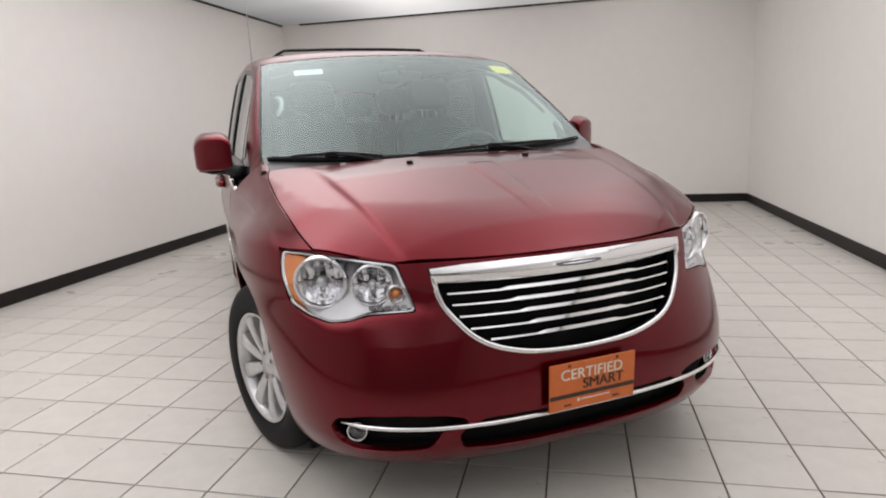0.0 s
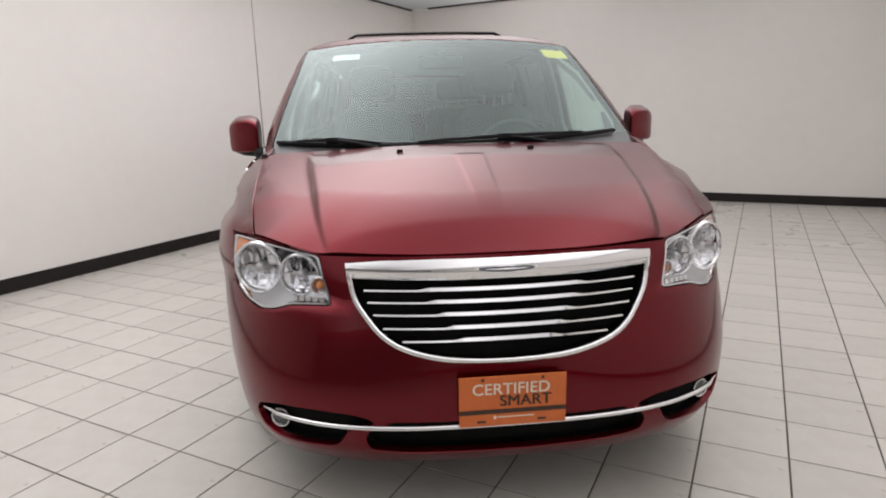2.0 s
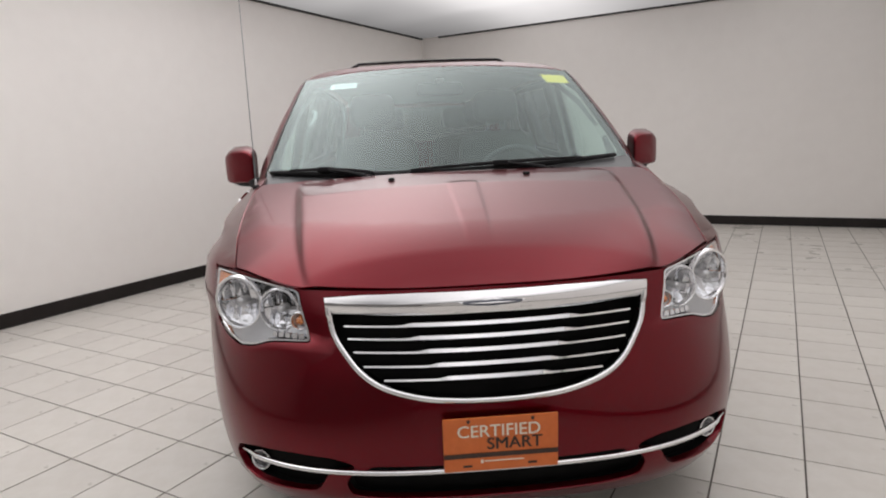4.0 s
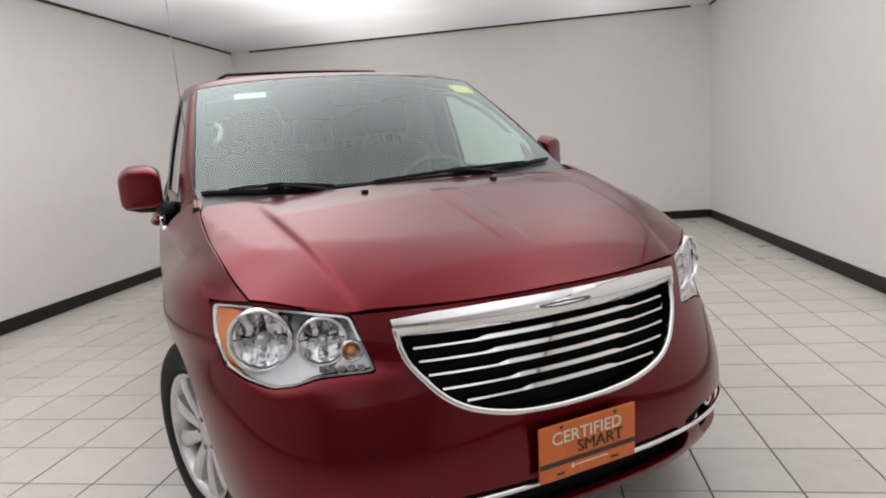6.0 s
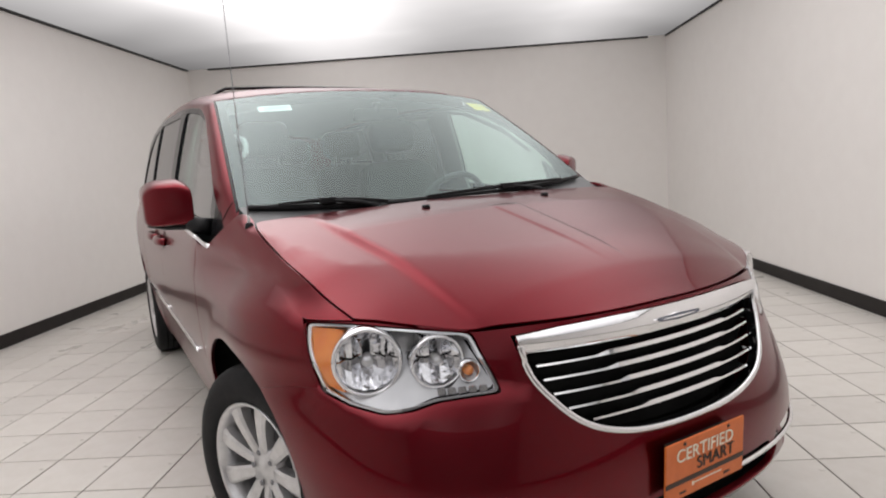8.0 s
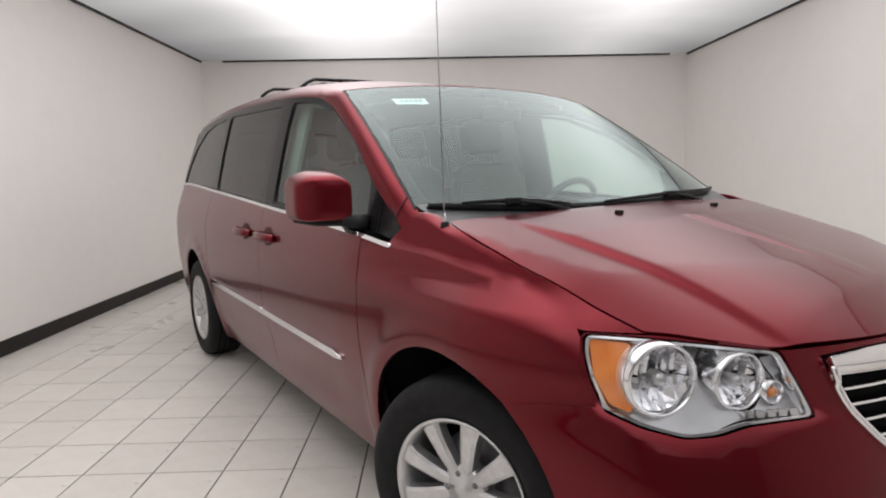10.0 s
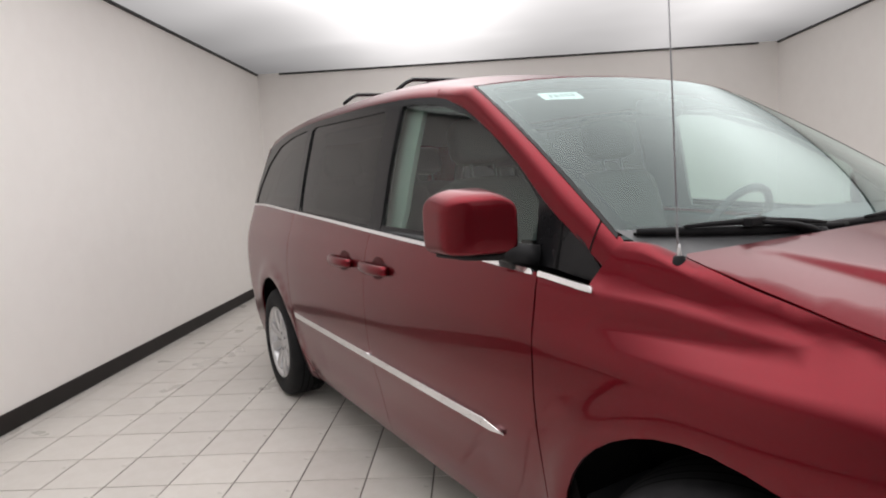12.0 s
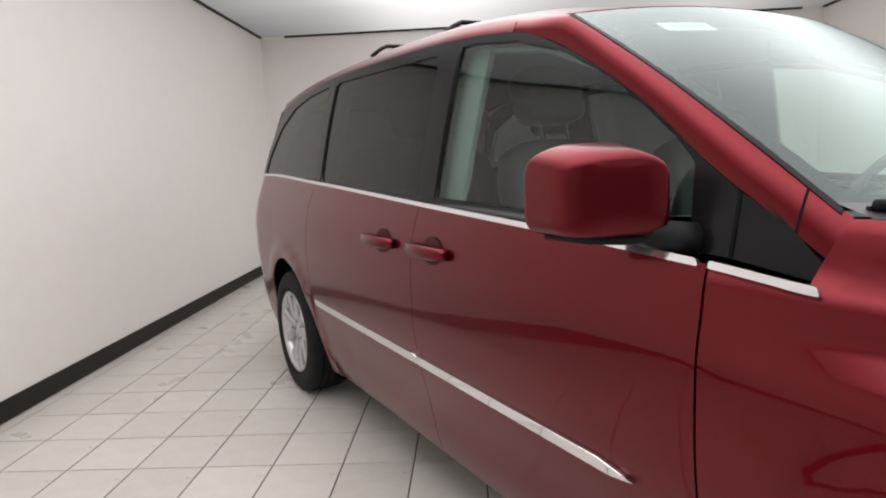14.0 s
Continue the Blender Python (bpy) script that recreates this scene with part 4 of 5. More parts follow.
for mirrored in (False, True):
    sx = 1 if mirrored else -1
    lamp = sheet("headlamp", [(0.5 + (s - 0.5) * 1.01, z) for s, z in rounded(LAMP, 0.012, 3)], lamp_bowl, HOUSING, van, holes=[lamp_hole(*c) for c in LAMP_ROUNDS], step=0.02, edge=0, mirror=mirrored, flip=True, label="silver lamp bowl with two round reflectors")
    sheet("lamp_cover", rounded(LAMP, 0.012, 3), skin, LENS, lamp, step=0.04, edge=0, lift=0.002, mirror=mirrored, flip=True, label="clear polycarbonate cover")
    inner = [(0.500 + (s - 0.50) * 0.968, 0.775 + (z - 0.775) * 0.945) for s, z in LAMP]
    sheet("lamp_bezel", rounded(LAMP, 0.012, 3), skin, CHROME, lamp, holes=[rounded(inner, 0.012, 3)], step=0.03, edge=0.065, lift=-0.004, mirror=mirrored, flip=True)
    sheet("side_reflector", rounded([(0.594, 0.862), (0.664, 0.866), (0.660, 0.79), (0.648, 0.724), (0.612, 0.708), (0.606, 0.78)], 0.008, 2), skin, AMBER, lamp, step=0.03, edge=0.02, lift=-0.010, mirror=mirrored, flip=True, label="amber corner lens")
    # low castellated step along the bowl's inner foot
    for k in range(5):
        s0 = 0.352 + 0.018 * k
        sheet("lamp_step", rounded([(s0, 0.716 - 0.05 * (s0 - 0.35)), (s0 + 0.013, 0.715 - 0.05 * (s0 - 0.35)), (s0 + 0.013, 0.728 - 0.05 * (s0 - 0.35)), (s0, 0.729 - 0.05 * (s0 - 0.35))], 0.003, 2), skin, CHROME, lamp, step=0.02, edge=0.012, lift=-0.010, mirror=mirrored, flip=True)
    for cx, cy, cz, r, look_x in LAMP_ROUNDS:
        m = ring_at((cx * sx, cy, cz), (look_x * sx, -1, 0))
        part("lamp_ring", lathe([(r * 0.90, -0.012), (r * 0.93, 0.006), (r * 0.98, 0.009), (r * 1.04, 0.004), (r * 1.07, -0.01), (r * 1.08, -0.07)], 40, m), CHROME, lamp)
        part("reflector", fluted_bowl(r, m, 6 if r > 0.07 else 4), REFLECTOR, lamp)
        part("bulb_shield", lathe([(0.0, 0.0), (r * 0.16, -0.002), (r * 0.20, -0.02), (r * 0.16, -0.045)], 20, m), SATIN, lamp)
    m = ring_at((0.541 * sx, 0.318, 0.752), (0.2 * sx, -1, 0))
    part("signal_ring", lathe([(0.0225, -0.012), (0.024, 0.003), (0.027, 0.004), (0.029, -0.015)], 28, m), CHROME, lamp)
    part("signal_bowl", lathe([(0.0, -0.022), (0.012, -0.019), (0.0225, -0.006)], 24, m), SATIN, lamp)
    part("signal_bulb", lathe([(0.0, 0.004), (0.008, 0.002), (0.013, -0.006), (0.014, -0.02)], 24, m), AMBER, lamp, "amber turn signal")


# --- wheels
def wheel(cy, sx, cx, steer):
    e = new("wheel")
    e.parent = van
    e.location = (cx * sx, cy, 0.3375)
    e.scale = (1, 0.979, 0.979)
    e.rotation_euler = (0, 0, (math.pi if sx < 0 else 0) + radians(steer))
    tyre = [(0.222, 0.100), (0.238, 0.112), (0.262, 0.118), (0.30, 0.119), (0.332, 0.112), (0.350, 0.098), (0.357, 0.080), (0.3585, 0.05), (0.359, 0.0), (0.3585, -0.05), (0.356, -0.09), (0.33, -0.112), (0.28, -0.115), (0.225, -0.10)]
    fit = lambda r: 0.224 + (r - 0.222) * (0.3445 - 0.224) / (0.359 - 0.222)
    part("tyre", lathe([(fit(r), a) for r, a in tyre], 72), RUBBER, e)
    for a in (-0.055, -0.018, 0.018, 0.055):
        part("tread_groove", lathe([(fit(0.3594), a - 0.004), (fit(0.3598), a), (fit(0.3594), a + 0.004)], 60), VOID, e)
    rim = part("rim", lathe([(0.226, 0.104), (0.229, 0.110), (0.224, 0.113), (0.216, 0.106), (0.208, 0.092), (0.200, 0.06), (0.196, -0.08)], 64), SATIN, e, "silver alloy wheel with nine spokes")
    rim.scale = (1, 1.0, 1.0)
    part("brake_disc", lathe([(0.0, -0.01), (0.06, -0.01), (0.15, -0.012), (0.15, -0.03)], 48), DARKGREY, e)
    part("hub_back", lathe([(0.0, -0.05), (0.196, -0.05)], 48), VOID, e)
    for k in range(9):
        bm = bmesh.new()
        a0 = 2 * math.pi * k / 9
        rows = []
        for r, w, x in ((0.045, 0.017, 0.080), (0.08, 0.021, 0.090), (0.13, 0.0245, 0.098), (0.18, 0.0285, 0.102), (0.212, 0.034, 0.100)):
            rows.append([bm.verts.new((xx, r, ww)) for xx, ww in ((x - 0.035, -w * 1.1), (x - 0.006, -w), (x, -w * 0.6), (x, w * 0.6), (x - 0.006, w), (x - 0.035, w * 1.1))])
        for a, b in zip(rows, rows[1:]):
            for q in range(5):
                bm.faces.new((a[q], a[q + 1], b[q + 1], b[q]))
        bmesh.ops.rotate(bm, cent=(0, 0, 0), matrix=Matrix.Rotation(a0, 3, "X"), verts=bm.verts)
        bmesh.ops.recalc_face_normals(bm, faces=bm.faces)
        part("spoke", bm, SATIN, e).scale = (1, 1.0, 1.0)
    part("hub", lathe([(0.0, 0.090), (0.028, 0.090), (0.032, 0.084), (0.070, 0.082), (0.078, 0.074), (0.08, 0.03)], 40), SATIN, e)
    for k in range(5):
        a = 2 * math.pi * (k + 0.5) / 5
        part("lug_nut", lathe([(0.0, 0.088), (0.008, 0.087), (0.0105, 0.080), (0.012, 0.070)], 10, Matrix.Translation((0, 0.054 * math.cos(a), 0.054 * math.sin(a)))), DARKGREY, e)
    return e


for sx, cx, steer in ((-1, 0.828, 20), (1, 0.80, 4)):
    wheel(1.02, sx, cx, steer)
    wheel(4.10, sx, 0.838, 0)


# --- mirrors
def side_mirror(sx):
    bm = bmesh.new()
    rows = []
    # housing lofted from the glass side (rear) to the blunt nose
    for y, g in ((1.69, 0.955), (1.688, 0.985), (1.685, 0.998), (1.680, 1.0), (1.672, 1.0), (1.612, 1.0), (1.600, 0.996), (1.592, 0.985), (1.587, 0.962), (1.584, 0.925), (1.5825, 0.86), (1.582, 0.45)):
        ring = []
        for k in range(64):
            a = 2 * math.pi * (k + 0.5) / 64
            c, s_ = math.cos(a), math.sin(a)
            q = 6.0
            x = 0.083 * g * math.copysign(abs(c) ** (2 / q), c)
            z = 0.076 * g * math.copysign(abs(s_) ** (2 / q), s_)
            z += 0.028 * (1 - (x / 0.09) ** 2) * max(0, z) / 0.076
            fall = min(1.0, max(0.0, (1.685 - y) / 0.10))
            z -= 0.26 * max(0.0, z) * fall * fall
            yy = y + 0.56 * (x + 0.087) + 0.4 * max(0, x) ** 2 / 0.087
            ring.append(bm.verts.new(((1.014 + x) * sx, yy, 1.160 + z - 0.03 * x)))
        rows.append(ring)
    for a, b in zip(rows, rows[1:]):
        for k in range(64):
            bm.faces.new((a[k], a[(k + 1) % 64], b[(k + 1) % 64], b[k]))
    bm.faces.new(rows[-1])
    cap = bm.faces.new(rows[0])
    face = [v.co.copy() for v in rows[0]]
    bmesh.ops.recalc_face_normals(bm, faces=bm.faces)
    smooth(bm)
    cap.smooth = False
    for e in cap.edges:
        e.smooth = False
    ob = part("door_mirror", bm, PAINT, van, "cherry red mirror housing")
    tray = tube([(0.925 * sx, 1.615, 1.080), (0.96 * sx, 1.65, 1.077), (1.02 * sx, 1.71, 1.077), (1.075 * sx, 1.775, 1.082)], [0.026, 0.028, 0.026, 0.014], 14, 0.5)
    part("mirror_tray", tray, PLASTIC, ob, "black tray under the mirror")
    arm = tube([(0.885 * sx, 1.575, 1.070), (0.912 * sx, 1.590, 1.076), (0.935 * sx, 1.615, 1.082), (0.945 * sx, 1.655, 1.085)], [0.036, 0.034, 0.031, 0.026], 16, 0.95)
    part("mirror_arm", arm, PLASTIC, ob, "black mirror foot")
    mid = sum(face, Vector()) / len(face)
    bm = bmesh.new()
    back = [bm.verts.new(mid + (c - mid) * 0.88 + Vector((0, 0.004, 0))) for c in face]
    front_ = [bm.verts.new(mid + (c - mid) * 0.88 + Vector((0, 0.0075, 0))) for c in face]
    for k in range(64):
        bm.faces.new((back[k], back[(k + 1) % 64], front_[(k + 1) % 64], front_[k]))
    bm.faces.new(front_)
    bmesh.ops.recalc_face_normals(bm, faces=bm.faces)
    part("mirror_glass", bm, CHROME, ob)


for sx in (-1, 1):
    side_mirror(sx)

# --- chrome belt line, body mouldings, handles
for mirrored in (False, True):
    for y0, y1 in ((1.302, 1.4965), (1.5035, 4.82)):
        n = 8 if y1 < 2 else 40
        belt = [(y, RIM_TOP(y) - 0.007) for y in np.linspace(y0 + 0.012, y1, n)] + [(y, RIM_TOP(y) + 0.006) for y in np.linspace(y1, y0 + 0.020, n)]
        sheet("belt_moulding", rounded(belt, 0.004, 2), skin, CHROME, van, step=0.04, edge=0.010, lift=0.006, mirror=mirrored, flip=True, label="bright chrome strip under the windows")
    for y0, y1, side_door in ((1.645, 2.5725, 0), (2.5775, 3.60, 1)):
        lower = [(y, 0.566 + 0.019 * (y - 1.7) / 1.9) for y in np.linspace(y0, y1, 14)]
        upper = [(y, 0.596 + 0.019 * (y - 1.7) / 1.9) for y in np.linspace(y1, y0 + (0.10 if y0 < 2 else 0), 14)]
        if y0 < 2:
            lower[0] = (y0, 0.578)
        sheet("door_moulding", lower + upper, skin, CHROME, doors[mirrored, side_door], step=0.06, edge=0.009, lift=0.010, mirror=mirrored, flip=True, label="chrome-faced rubbing strip")
    for y0, side_door in ((2.345, 0), (2.70, 1)):
        # flat darker oval on the door skin, painting the shade of the handle's hollow
        cup = [(y0 + 0.095 + 0.060 * math.cos(a), 0.968 + 0.043 * math.sin(a)) for a in np.linspace(0, 2 * math.pi, 24, endpoint=False)]
        sheet("handle_cup_shade", cup, skin, CUP_SHADE, doors[mirrored, side_door], step=0.03, edge=0, lift=0.0025, mirror=mirrored, flip=True)
        pts = []
        for k in range(17):
            t = k / 16
            p = skin(y0 + 0.235 * t, 0.965 + 0.004 * t)
            out = 0.004 + 0.030 * math.sin(math.pi * t) ** 0.45
            pts.append(((p.x - out) * (-1 if mirrored else 1), p.y, p.z))
        part("door_handle", tube(pts, [0.012 + 0.004 * math.sin(math.pi * k / 16) ** 0.5 for k in range(17)], 14, 1.35), PAINT, doors[mirrored, side_door])


# --- cowl, wipers, washer nozzles, antenna
def cowl(u, v):
    a = screen(u, 0.02)
    x = u * 0.80
    y = 1.095 + 0.10 * abs(u) ** 2
    b = Vector((x, y, hood(x, y).z - 0.028))
    return b + (a - b) * v


sheet("cowl", [(-1.0, 0), (1.0, 0), (1.0, 1), (-1.0, 1)], cowl, COWL, van, step=0.08, edge=0)


def wiper(u0, u1, v0, v1, pivot, hold):
    """A blade lying on the foot of the screen; the arm comes from the pivot and grips it at hold (0 to 1)."""
    pts = []
    for k in range(25):
        t = k / 24
        p = screen(u0 + (u1 - u0) * t, max(0.0, v0 + (v1 - v0) * t))
        pts.append(p + Vector((0, -0.020, 0.008)))
    blade = part("wiper", tube(pts, [0.0075 + 0.0035 * math.sin(math.pi * k / 24) ** 0.5 for k in range(25)], 8, 1.1), PLASTIC, van, "black wiper blade and arm")
    part("wiper_rubber", tube([p + Vector((0, 0.010, -0.006)) for p in pts], 0.0045, 6), RUBBER, blade)
    spine = [p + Vector((0, -0.012, 0.012 + 0.010 * math.sin(math.pi * k / 16))) for k, p in enumerate(pts[4:21])]
    part("wiper_bridge", tube(spine, [0.004 + 0.004 * math.sin(math.pi * k / 16) for k in range(17)], 8), PLASTIC, blade)
    grip = pts[round(24 * hold)] + Vector((0, -0.016, 0.022))
    base = Vector(pivot)
    part("wiper_clip", box(bmesh.new(), -0.030, 0.030, -0.012, 0.012, -0.012, 0.010, 0.004, Matrix.Translation(grip)), PLASTIC, blade)
    elbow = base.lerp(grip, 0.45) + Vector((0, -0.010, 0.012))
    part("wiper_arm", tube([base + Vector((0, 0, 0.006)), base.lerp(elbow, 0.4) + Vector((0, 0, 0.006)), elbow, elbow.lerp(grip, 0.6), grip], [0.016, 0.014, 0.010, 0.008, 0.008], 10, 0.8), PLASTIC, blade)
    part("wiper_pivot", lathe([(0.0, 0.024), (0.014, 0.022), (0.021, 0.012), (0.022, -0.03)], 20, Matrix.Translation(base) @ Matrix.Rotation(radians(-90), 4, "Y")), PLASTIC, blade)


wiper(-0.97, -0.30, 0.0, 0.0, (-0.36, 1.135, 1.100), 0.45)
wiper(-0.45, 0.90, 0.004, 0.026, (0.40, 1.140, 1.098), 0.52)
for sx in (-1, 1):
    p = hood(0.265 * sx, 0.984)
    bm = box(bmesh.new(), -0.012, 0.012, -0.010, 0.012, -0.004, 0.010, 0.004, Matrix.Translation(p))
    part("washer_nozzle", bm, PLASTIC, van)
p = hood(-0.828, 1.172) - Vector((0, 0, 0.018))
ant = part("antenna_base", lathe([(0.0, 0.026), (0.009, 0.026), (0.0125, 0.023), (0.0150, 0.008), (0.0165, 0.004), (0.018, -0.03)], 20, Matrix.Translation(p) @ Matrix.Rotation(radians(-90), 4, "Y")), PLASTIC, van, "black antenna foot")
top = p + Vector((-0.002, 0.024, 0.80))
part("antenna_ferrule", lathe([(0.0, 0.052), (0.0028, 0.050), (0.0042, 0.040), (0.0055, 0.024)], 14, Matrix.Translation(p) @ Matrix.Rotation(radians(-90), 4, "Y")), SATIN, ant)
part("antenna_mast", tube([p + Vector((0, 0, 0.03)), p + Vector((0, 0.004, 0.07)), p + Vector((-0.001, 0.011, 0.36)), top], [0.0045, 0.0022, 0.0018, 0.0014], 8), DARKGREY, ant, "thin steel antenna mast")

# --- roof rack: side rails and crossbars
for sx in (-1, 1):
    pts = []
    for y in np.linspace(2.72, 4.72, 25):
        u = 0.69
        q = roof(u * sx, y)
        t = (y - 2.72) / 2.0
        pts.append(q + Vector((0, 0, 0.004 * min(1, 10 * t, 10 * (1 - t)))))
    rail = part("roof_rail", tube(pts, 0.009, 10, 0.8), GLOSSBLACK, van, "black roof rail")
    for y in (2.76, 3.70, 4.66):
        q = roof(0.69 * sx, y)
        part("rail_foot", box(bmesh.new(), -0.015, 0.015, -0.05, 0.05, -0.012, 0.009, 0.004, Matrix.Translation(q)), PLASTIC, rail)
for y, rise in ((2.985, 0.042), (3.68, 0.072)):
    z = roof(0.0, y).z + rise
    pts = [(-0.565, y, z - 0.055), (-0.520, y, z - 0.02), (-0.48, y, z - 0.002), (-0.25, y, z + 0.004), (0, y, z + 0.006), (0.25, y, z + 0.004), (0.48, y, z - 0.002), (0.520, y, z - 0.02), (0.565, y, z - 0.055)]
    part("crossbar", tube(pts, 0.0135, 10, 0.75), GLOSSBLACK, van, "black roof crossbar")

# --- stickers on the screen
for poly, mat, name, lab in (([(-0.78, 0.815), (-0.590, 0.805), (-0.585, 0.865), (-0.780, 0.875)], PAPER, "windscreen_sticker", "white stock sticker inside the screen"), ([(0.765, 0.80), (0.945, 0.808), (0.945, 0.918), (0.755, 0.905)], YELLOW, "windscreen_sticker", "yellow sticker inside the screen")):
    st = sheet(name, poly, screen, mat, van, step=0.05, edge=0, lift=-0.002, label=lab)
    if mat is PAPER:
        for k in range(5):
            a = -0.745 + 0.028 * k
            sheet("printed_bar", [(a, 0.828), (a + 0.018, 0.828), (a + 0.018, 0.855), (a, 0.855)], screen, GREYINK, st, step=0.05, edge=0, lift=-0.0012)

# ---- cabin of the van ----
cab = part("headliner", bmesh.new(), HEADLINER, van)
bm = bmesh.new()
rows = []
for y in np.linspace(2.05, 4.95, 20):
    rows.append([bm.verts.new(roof(u, y) - Vector((0, 0, 0.045 + 0.03 * abs(u)))) for u in np.linspace(-0.9, 0.9, 13)])
for a, b in zip(rows, rows[1:]):
    for k in range(12):
        bm.faces.new((a[k], b[k], b[k + 1], a[k + 1]))
smooth(bm)
bm.to_mesh(cab.data)
bm.free()
for mirrored in (False, True):
    # trim inside the doors and pillars
    inner = lambda u, v: cabin_side(u, v) + Vector((0.05, 0, 0))
    frame_in = [(1.40, 1.03), (4.75, 1.18), (4.55, 1.50), (4.2, 1.60), (3.0, 1.60), (2.5, 1.585), (2.2, 1.54), (1.9, 1.43), (1.6, 1.22)]
    sheet("pillar_trim", frame_in, inner, CABINTRIM, van, holes=[[(1.58, 1.05), (2.44, 1.09), (2.43, 1.565), (2.2, 1.53), (1.9, 1.415), (1.62, 1.24)], [(2.70, 1.13), (3.56, 1.175), (3.56, 1.58), (2.70, 1.56)], [(3.78, 1.18), (4.66, 1.21), (4.5, 1.43), (4.2, 1.55), (3.78, 1.58)]], step=0.08, mirror=mirrored, edge=0.02, flip=True)
    sheet("door_trim", [(1.50, 0.45), (3.6, 0.45), (3.66, 0.85), (4.6, 0.85), (4.75, 1.16), (3.6, 1.13), (2.5, 1.07), (1.50, 1.015)], skin, DASH, van, step=0.12, mirror=mirrored, edge=0, lift=-0.07, flip=True)
part("cabin_floor", box(bmesh.new(), -0.84, 0.84, 1.3, 4.85, 0.40, 0.44), DASH, van)


def dash(u, v):
    """From the screen's foot back and then down to the knees."""
    x = u * 0.80
    if v < 0.6:
        t = v / 0.6
        return Vector((x, 1.22 + 0.15 * u * u + 0.45 * t - 0.06 * u * u * t, 1.098 - 0.02 * t + 0.02 * u * u + 0.03 * math.exp(-((x - 0.36) / 0.18) ** 2) * t))
    t = (v - 0.6) / 0.4
    return Vector((x, 1.67 + 0.09 * u * u + 0.07 * math.sin(t * 1.5), 1.078 + 0.02 * u * u + 0.03 * math.exp(-((x - 0.36) / 0.18) ** 2) * (1 - t) - 0.40 * t))


sheet("dashboard", [(-1, 0), (1, 0), (1, 1), (-1, 1)], dash, DASH, van, step=0.06, edge=0)
# steering wheel on the driver's side
m = Matrix.Translation((0.37, 1.86, 1.03)) @ Matrix.Rotation(radians(28), 4, "X")
ring = [m @ Vector((0.185 * math.cos(a), 0, 0.185 * math.sin(a))) for a in np.linspace(0, 2 * math.pi, 40, endpoint=False)]
wheel_ob = part("steering_wheel", tube(ring, 0.016, 10, 1.0, True), DASH, van, "dark leather steering wheel")
part("wheel_boss", box(bmesh.new(), -0.075, 0.075, -0.05, -0.005, -0.06, 0.07, 0.02, m), DASH, wheel_ob)
for a in (0, math.pi, -math.pi / 2):
    part("wheel_spoke", tube([m @ Vector((0.05 * math.cos(a), -0.02, 0.05 * math.sin(a))), m @ Vector((0.18 * math.cos(a), 0, 0.18 * math.sin(a)))], 0.014, 8), DASH, wheel_ob)


def cushion(x0, x1, y0, y1, z0, z1, r, m=None):
    bm = box(bmesh.new(), x0, x1, y0, y1, z0, z1)
    bmesh.ops.subdivide_edges(bm, edges=bm.edges, cuts=5, use_grid_fill=True)
    c = Vector(((x0 + x1) / 2, (y0 + y1) / 2, (z0 + z1) / 2))
    h = Vector(((x1 - x0) / 2, (y1 - y0) / 2, (z1 - z0) / 2))
    for v in bm.verts:
        d = v.co - c
        q = [d[i] / h[i] for i in range(3)]
        n = (abs(q[0]) ** r + abs(q[1]) ** r + abs(q[2]) ** r) ** (1 / r)
        if n > 0:
            big = max(abs(a) for a in q)
            v.co = c + d * (big / n) ** 0.9
    if m is not None:
        bmesh.ops.transform(bm, matrix=m, verts=bm.verts)
    return smooth(bm)


def seat(x, y, w=0.52):
    e = new("seat")
    e.parent = van
    e.location = (x, y, 0)
    lean = Matrix.Translation((0, 0.22, 0.72)) @ Matrix.Rotation(radians(-14), 4, "X")
    part("seat_cushion", cushion(-w / 2, w / 2, -0.30, 0.25, 0.58, 0.76, 5), SEAT, e)
    part("seat_back", cushion(-w / 2 + 0.01, w / 2 - 0.01, -0.02, 0.14, -0.05, 0.60, 5, lean), SEAT, e)
    part("headrest", cushion(-0.14, 0.14, -0.01, 0.11, 0.66, 0.86, 4, lean), SEAT, e)
    for sx in (-0.06, 0.06):
        part("headrest_post", tube([lean @ Vector((sx, 0.05, 0.56)), lean @ Vector((sx, 0.05, 0.70))], 0.007, 6), DARKGREY, e)
    part("seat_base", box(bmesh.new(), -w / 2 + 0.05, w / 2 - 0.05, -0.22, 0.22, 0.44, 0.60, 0.02), DASH, e)


for x, y in ((-0.39, 2.12), (0.39, 2.12), (-0.42, 3.05), (0.42, 3.05), (-0.32, 3.95), (0.32, 3.95)):
    seat(x, y)
# inside mirror and its foot on the screen
part("cabin_mirror", cushion(-0.12, 0.12, 1.90, 1.93, 1.48, 1.545, 5), PLASTIC, van)
part("mirror_mount", tube([screen(0.0, 0.885) + Vector((0, 0.01, -0.015)), Vector((0, 1.915, 1.52))], [0.022, 0.012], 10), PLASTIC, van)
part("grab_handle", tube([(-0.690, 1.79, 1.335), (-0.668, 1.80, 1.355), (-0.655, 1.85, 1.39), (-0.655, 1.885, 1.412), (-0.672, 1.90, 1.42)], 0.011, 8), HEADLINER, van)

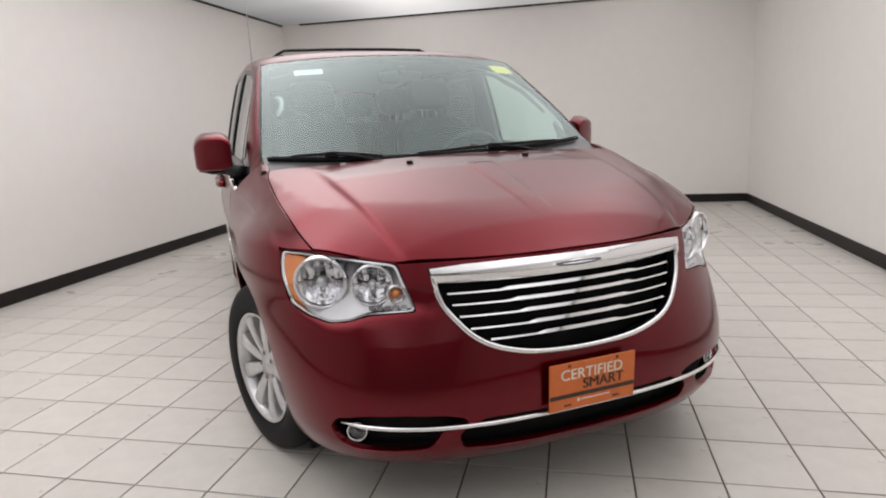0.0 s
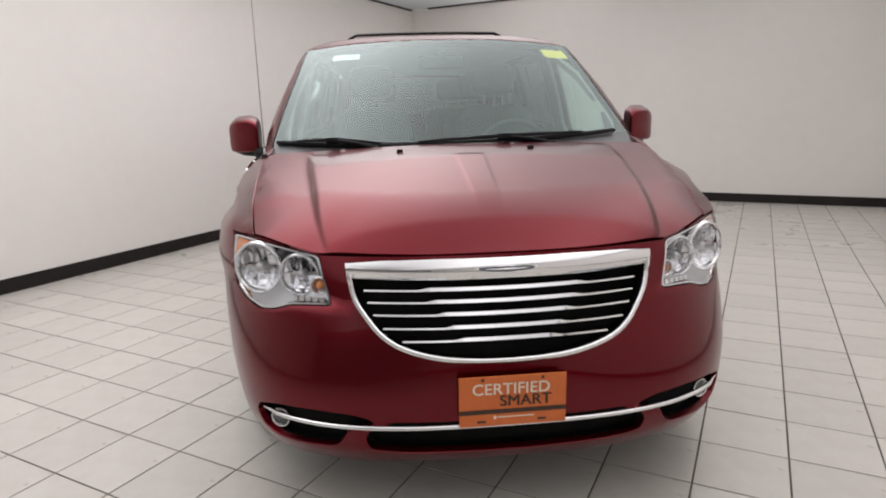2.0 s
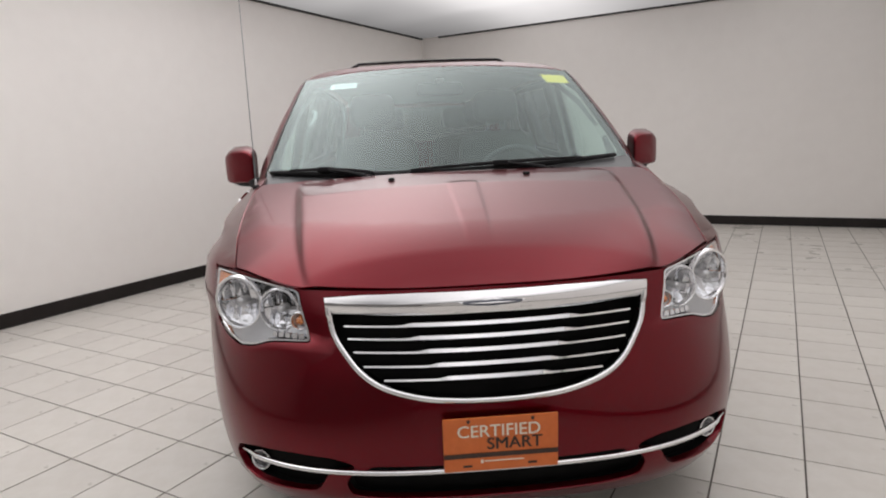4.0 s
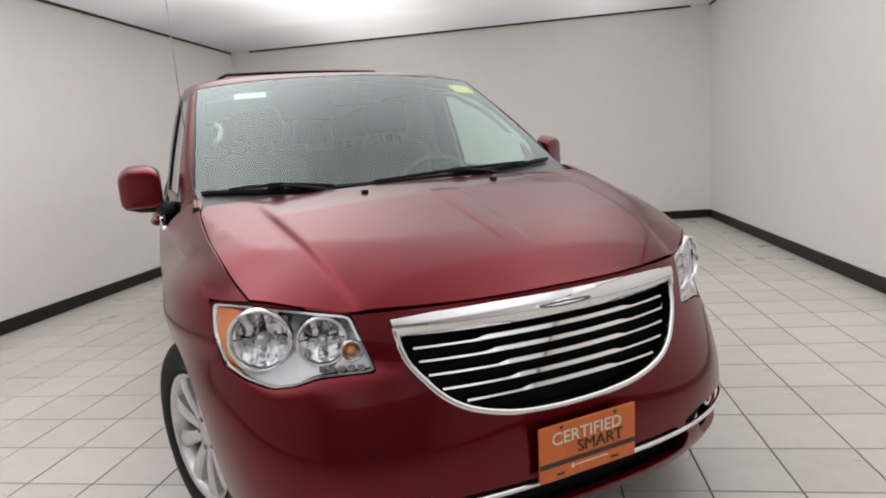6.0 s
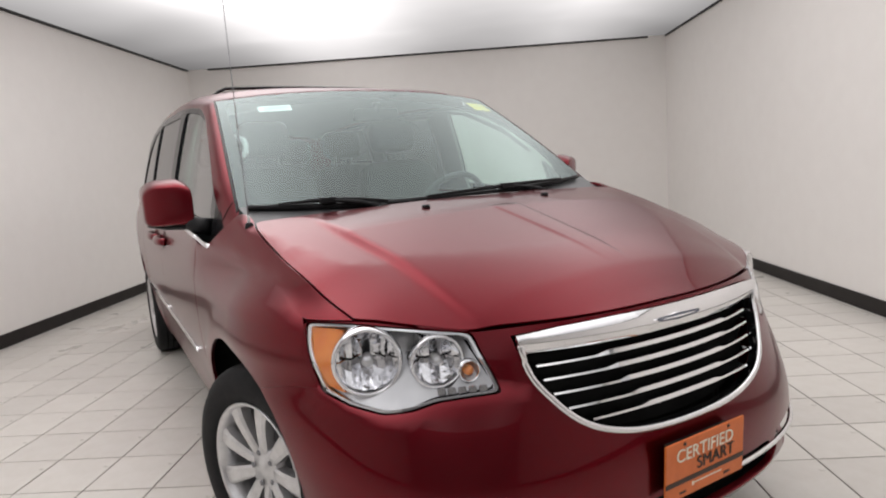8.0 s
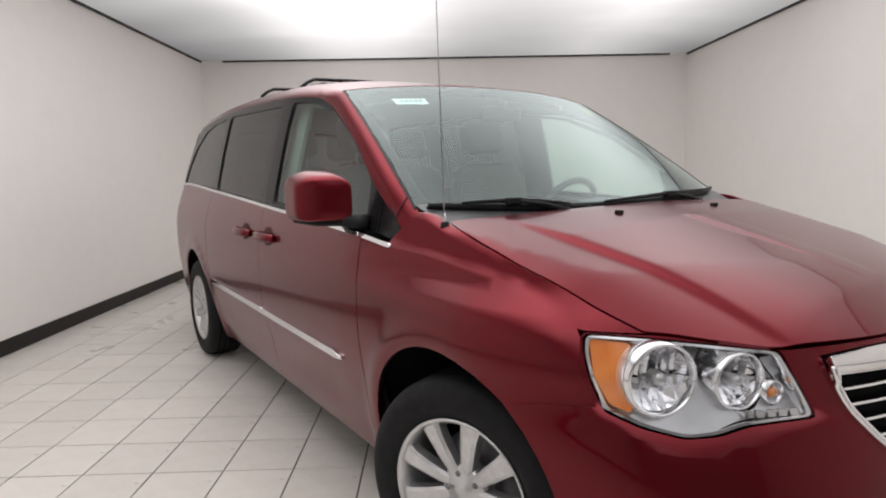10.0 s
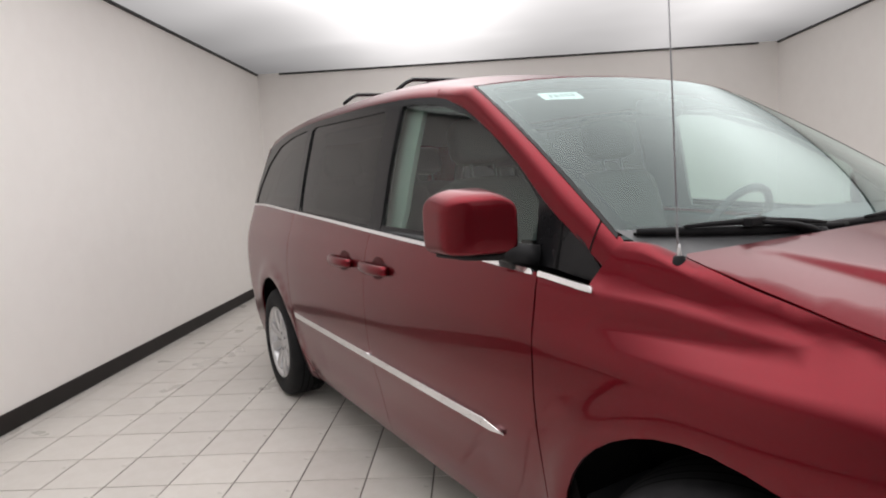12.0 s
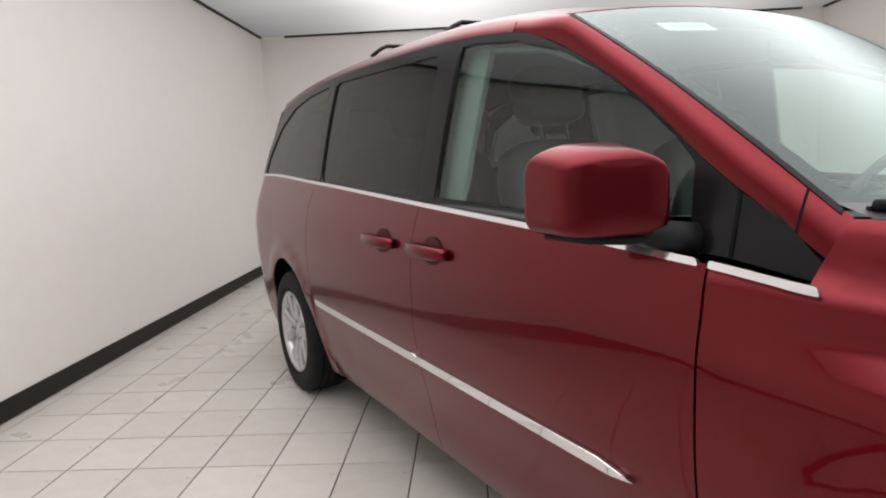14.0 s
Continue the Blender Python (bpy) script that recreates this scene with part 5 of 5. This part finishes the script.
# ---- the dealer's plate on the front bumper, a thing of its own ----
plate = thing("dealer_plate", "orange dealer plate with cream and brown lettering on the bumper", "sign", (0, 0.075, 0.458))
PLATE_TILT = Matrix.Rotation(radians(2), 4, "X")
panel = part("plate_panel", box(bmesh.new(), -0.1525, 0.1525, -0.002, 0.004, -0.076, 0.076, 0.0015, PLATE_TILT), ORANGE, plate)
part("plate_band", box(bmesh.new(), -0.1522, 0.1522, -0.0034, -0.0015, -0.037, -0.024, 0, PLATE_TILT), BROWN, plate)
part("plate_backing", box(bmesh.new(), -0.12, 0.12, 0.004, 0.045, -0.06, 0.06, 0.004, PLATE_TILT), PLASTIC, plate)


def lettering(name, words, size, x, z, material, parent, spread=1.0, bold=0.0004):
    c = bpy.data.curves.new(name, "FONT")
    c.body, c.size, c.align_x, c.align_y, c.extrude, c.space_character, c.offset = words, size, "CENTER", "CENTER", 0.0006, spread, 0.0
    tmp = bpy.data.objects.new(name, c)
    scene.collection.objects.link(tmp)
    mesh = bpy.data.meshes.new_from_object(tmp.evaluated_get(bpy.context.evaluated_depsgraph_get()))
    bpy.data.objects.remove(tmp)
    mesh.transform(PLATE_TILT @ Matrix.Translation((x, -0.0032, z)) @ Matrix.Rotation(radians(90), 4, "X"))
    # strokes thickened by a second, slightly shifted set
    bm = bmesh.new()
    for k, dx in enumerate((-bold, bold)):
        before = len(bm.verts)
        bm.from_mesh(mesh)
        bm.verts.ensure_lookup_table()
        bmesh.ops.translate(bm, vec=(dx, -0.0003 * k, 0), verts=bm.verts[before:])
    bm.to_mesh(mesh)
    bm.free()
    mesh.materials.append(material)
    ob = new(name, mesh)
    ob.parent = parent
    return ob


lettering("plate_lettering", "CERTIFIED", 0.048, -0.005, 0.037, CREAM, panel)
lettering("plate_lettering", "SMART", 0.047, 0.036, 0.000, BROWN, panel, 1.02, 0.0009)
for x in (-0.09, 0.083):
    part("plate_slot", box(bmesh.new(), x - 0.012, x + 0.012, -0.0032, -0.0015, -0.064, -0.058, 0, PLATE_TILT), BROWN, plate)
for x in (-0.085, 0.085):
    part("plate_screw", lathe([(0.0, 0.004), (0.004, 0.003), (0.005, 0.0)], 12, PLATE_TILT @ Matrix.Translation((x, -0.002, 0.067)) @ Matrix.Rotation(radians(-90), 4, "Z")), BROWN, plate)
part("plate_mark", box(bmesh.new(), -0.045, 0.06, -0.0030, -0.0018, -0.050, -0.047, 0, PLATE_TILT), CREAM, plate)
part("plate_mark", box(bmesh.new(), -0.055, -0.048, -0.0032, -0.0018, -0.054, -0.044, 0, PLATE_TILT), CREAM, plate)

# ---- the tiled floor ----
def floor_tiles():
    slab = part("floor", box(bmesh.new(), X0, X1, Y0, Y1, -0.12, -0.0035), GROUT)
    slab.matrix_world = ROOM
    tagged(slab, "beige glazed floor tiles with dark grout lines", "floor", "", "structure")
    h = TILE_SIZE / 2 - 0.0032
    bm = box(bmesh.new(), -h, h, -h, h, -0.009, 0.0, 0.0012)
    mesh = bpy.data.meshes.new("tile")
    bm.to_mesh(mesh)
    bm.free()
    mesh.materials.append(TILE)
    rest = bmesh.new()
    cells = []
    for i in range(int(math.floor(X0 / TILE_SIZE)), int(math.ceil(X1 / TILE_SIZE))):
        for j in range(int(math.floor(Y0 / TILE_SIZE)), int(math.ceil(Y1 / TILE_SIZE))):
            cx, cy = (i + 0.5) * TILE_SIZE, (j + 0.5) * TILE_SIZE
            x0, x1 = max(X0, cx - h), min(X1, cx + h)
            y0, y1 = max(Y0, cy - h), min(Y1, cy + h)
            if x1 - x0 < 0.01 or y1 - y0 < 0.01:
                continue
            whole = x1 - x0 > 2 * h - 1e-4 and y1 - y0 > 2 * h - 1e-4
            p = ROOM @ Vector((cx, cy, 0))
            # the tiles beside and before the van, where one walks past
            near = min((p - Vector(q)).length for q in ((-1.9, 1.6, 0), (1.6, 0.8, 0), (-1.6, 3.0, 0), (-1.8, 0.3, 0), (0.0, -0.6, 0), (2.2, 1.9, 0)))
            cells.append((near, whole, i, j, x0, x1, y0, y1, cx, cy))
    cells.sort()
    singles = 0
    for near, whole, i, j, x0, x1, y0, y1, cx, cy in cells:
        if whole and singles < 300:
            ob = new("tile", mesh)
            ob.parent = slab
            tilt = random.Random(i * 911 + j)
            ob.matrix_local = Matrix.Translation((cx, cy, tilt.uniform(-0.0004, 0.0004)))
            singles += 1
        else:
            box(rest, x0, x1, y0, y1, -0.009, 0.0)
    ob = part("tile_field", rest, TILE, slab)
    ob["kind"] = "stuff"


floor_tiles()
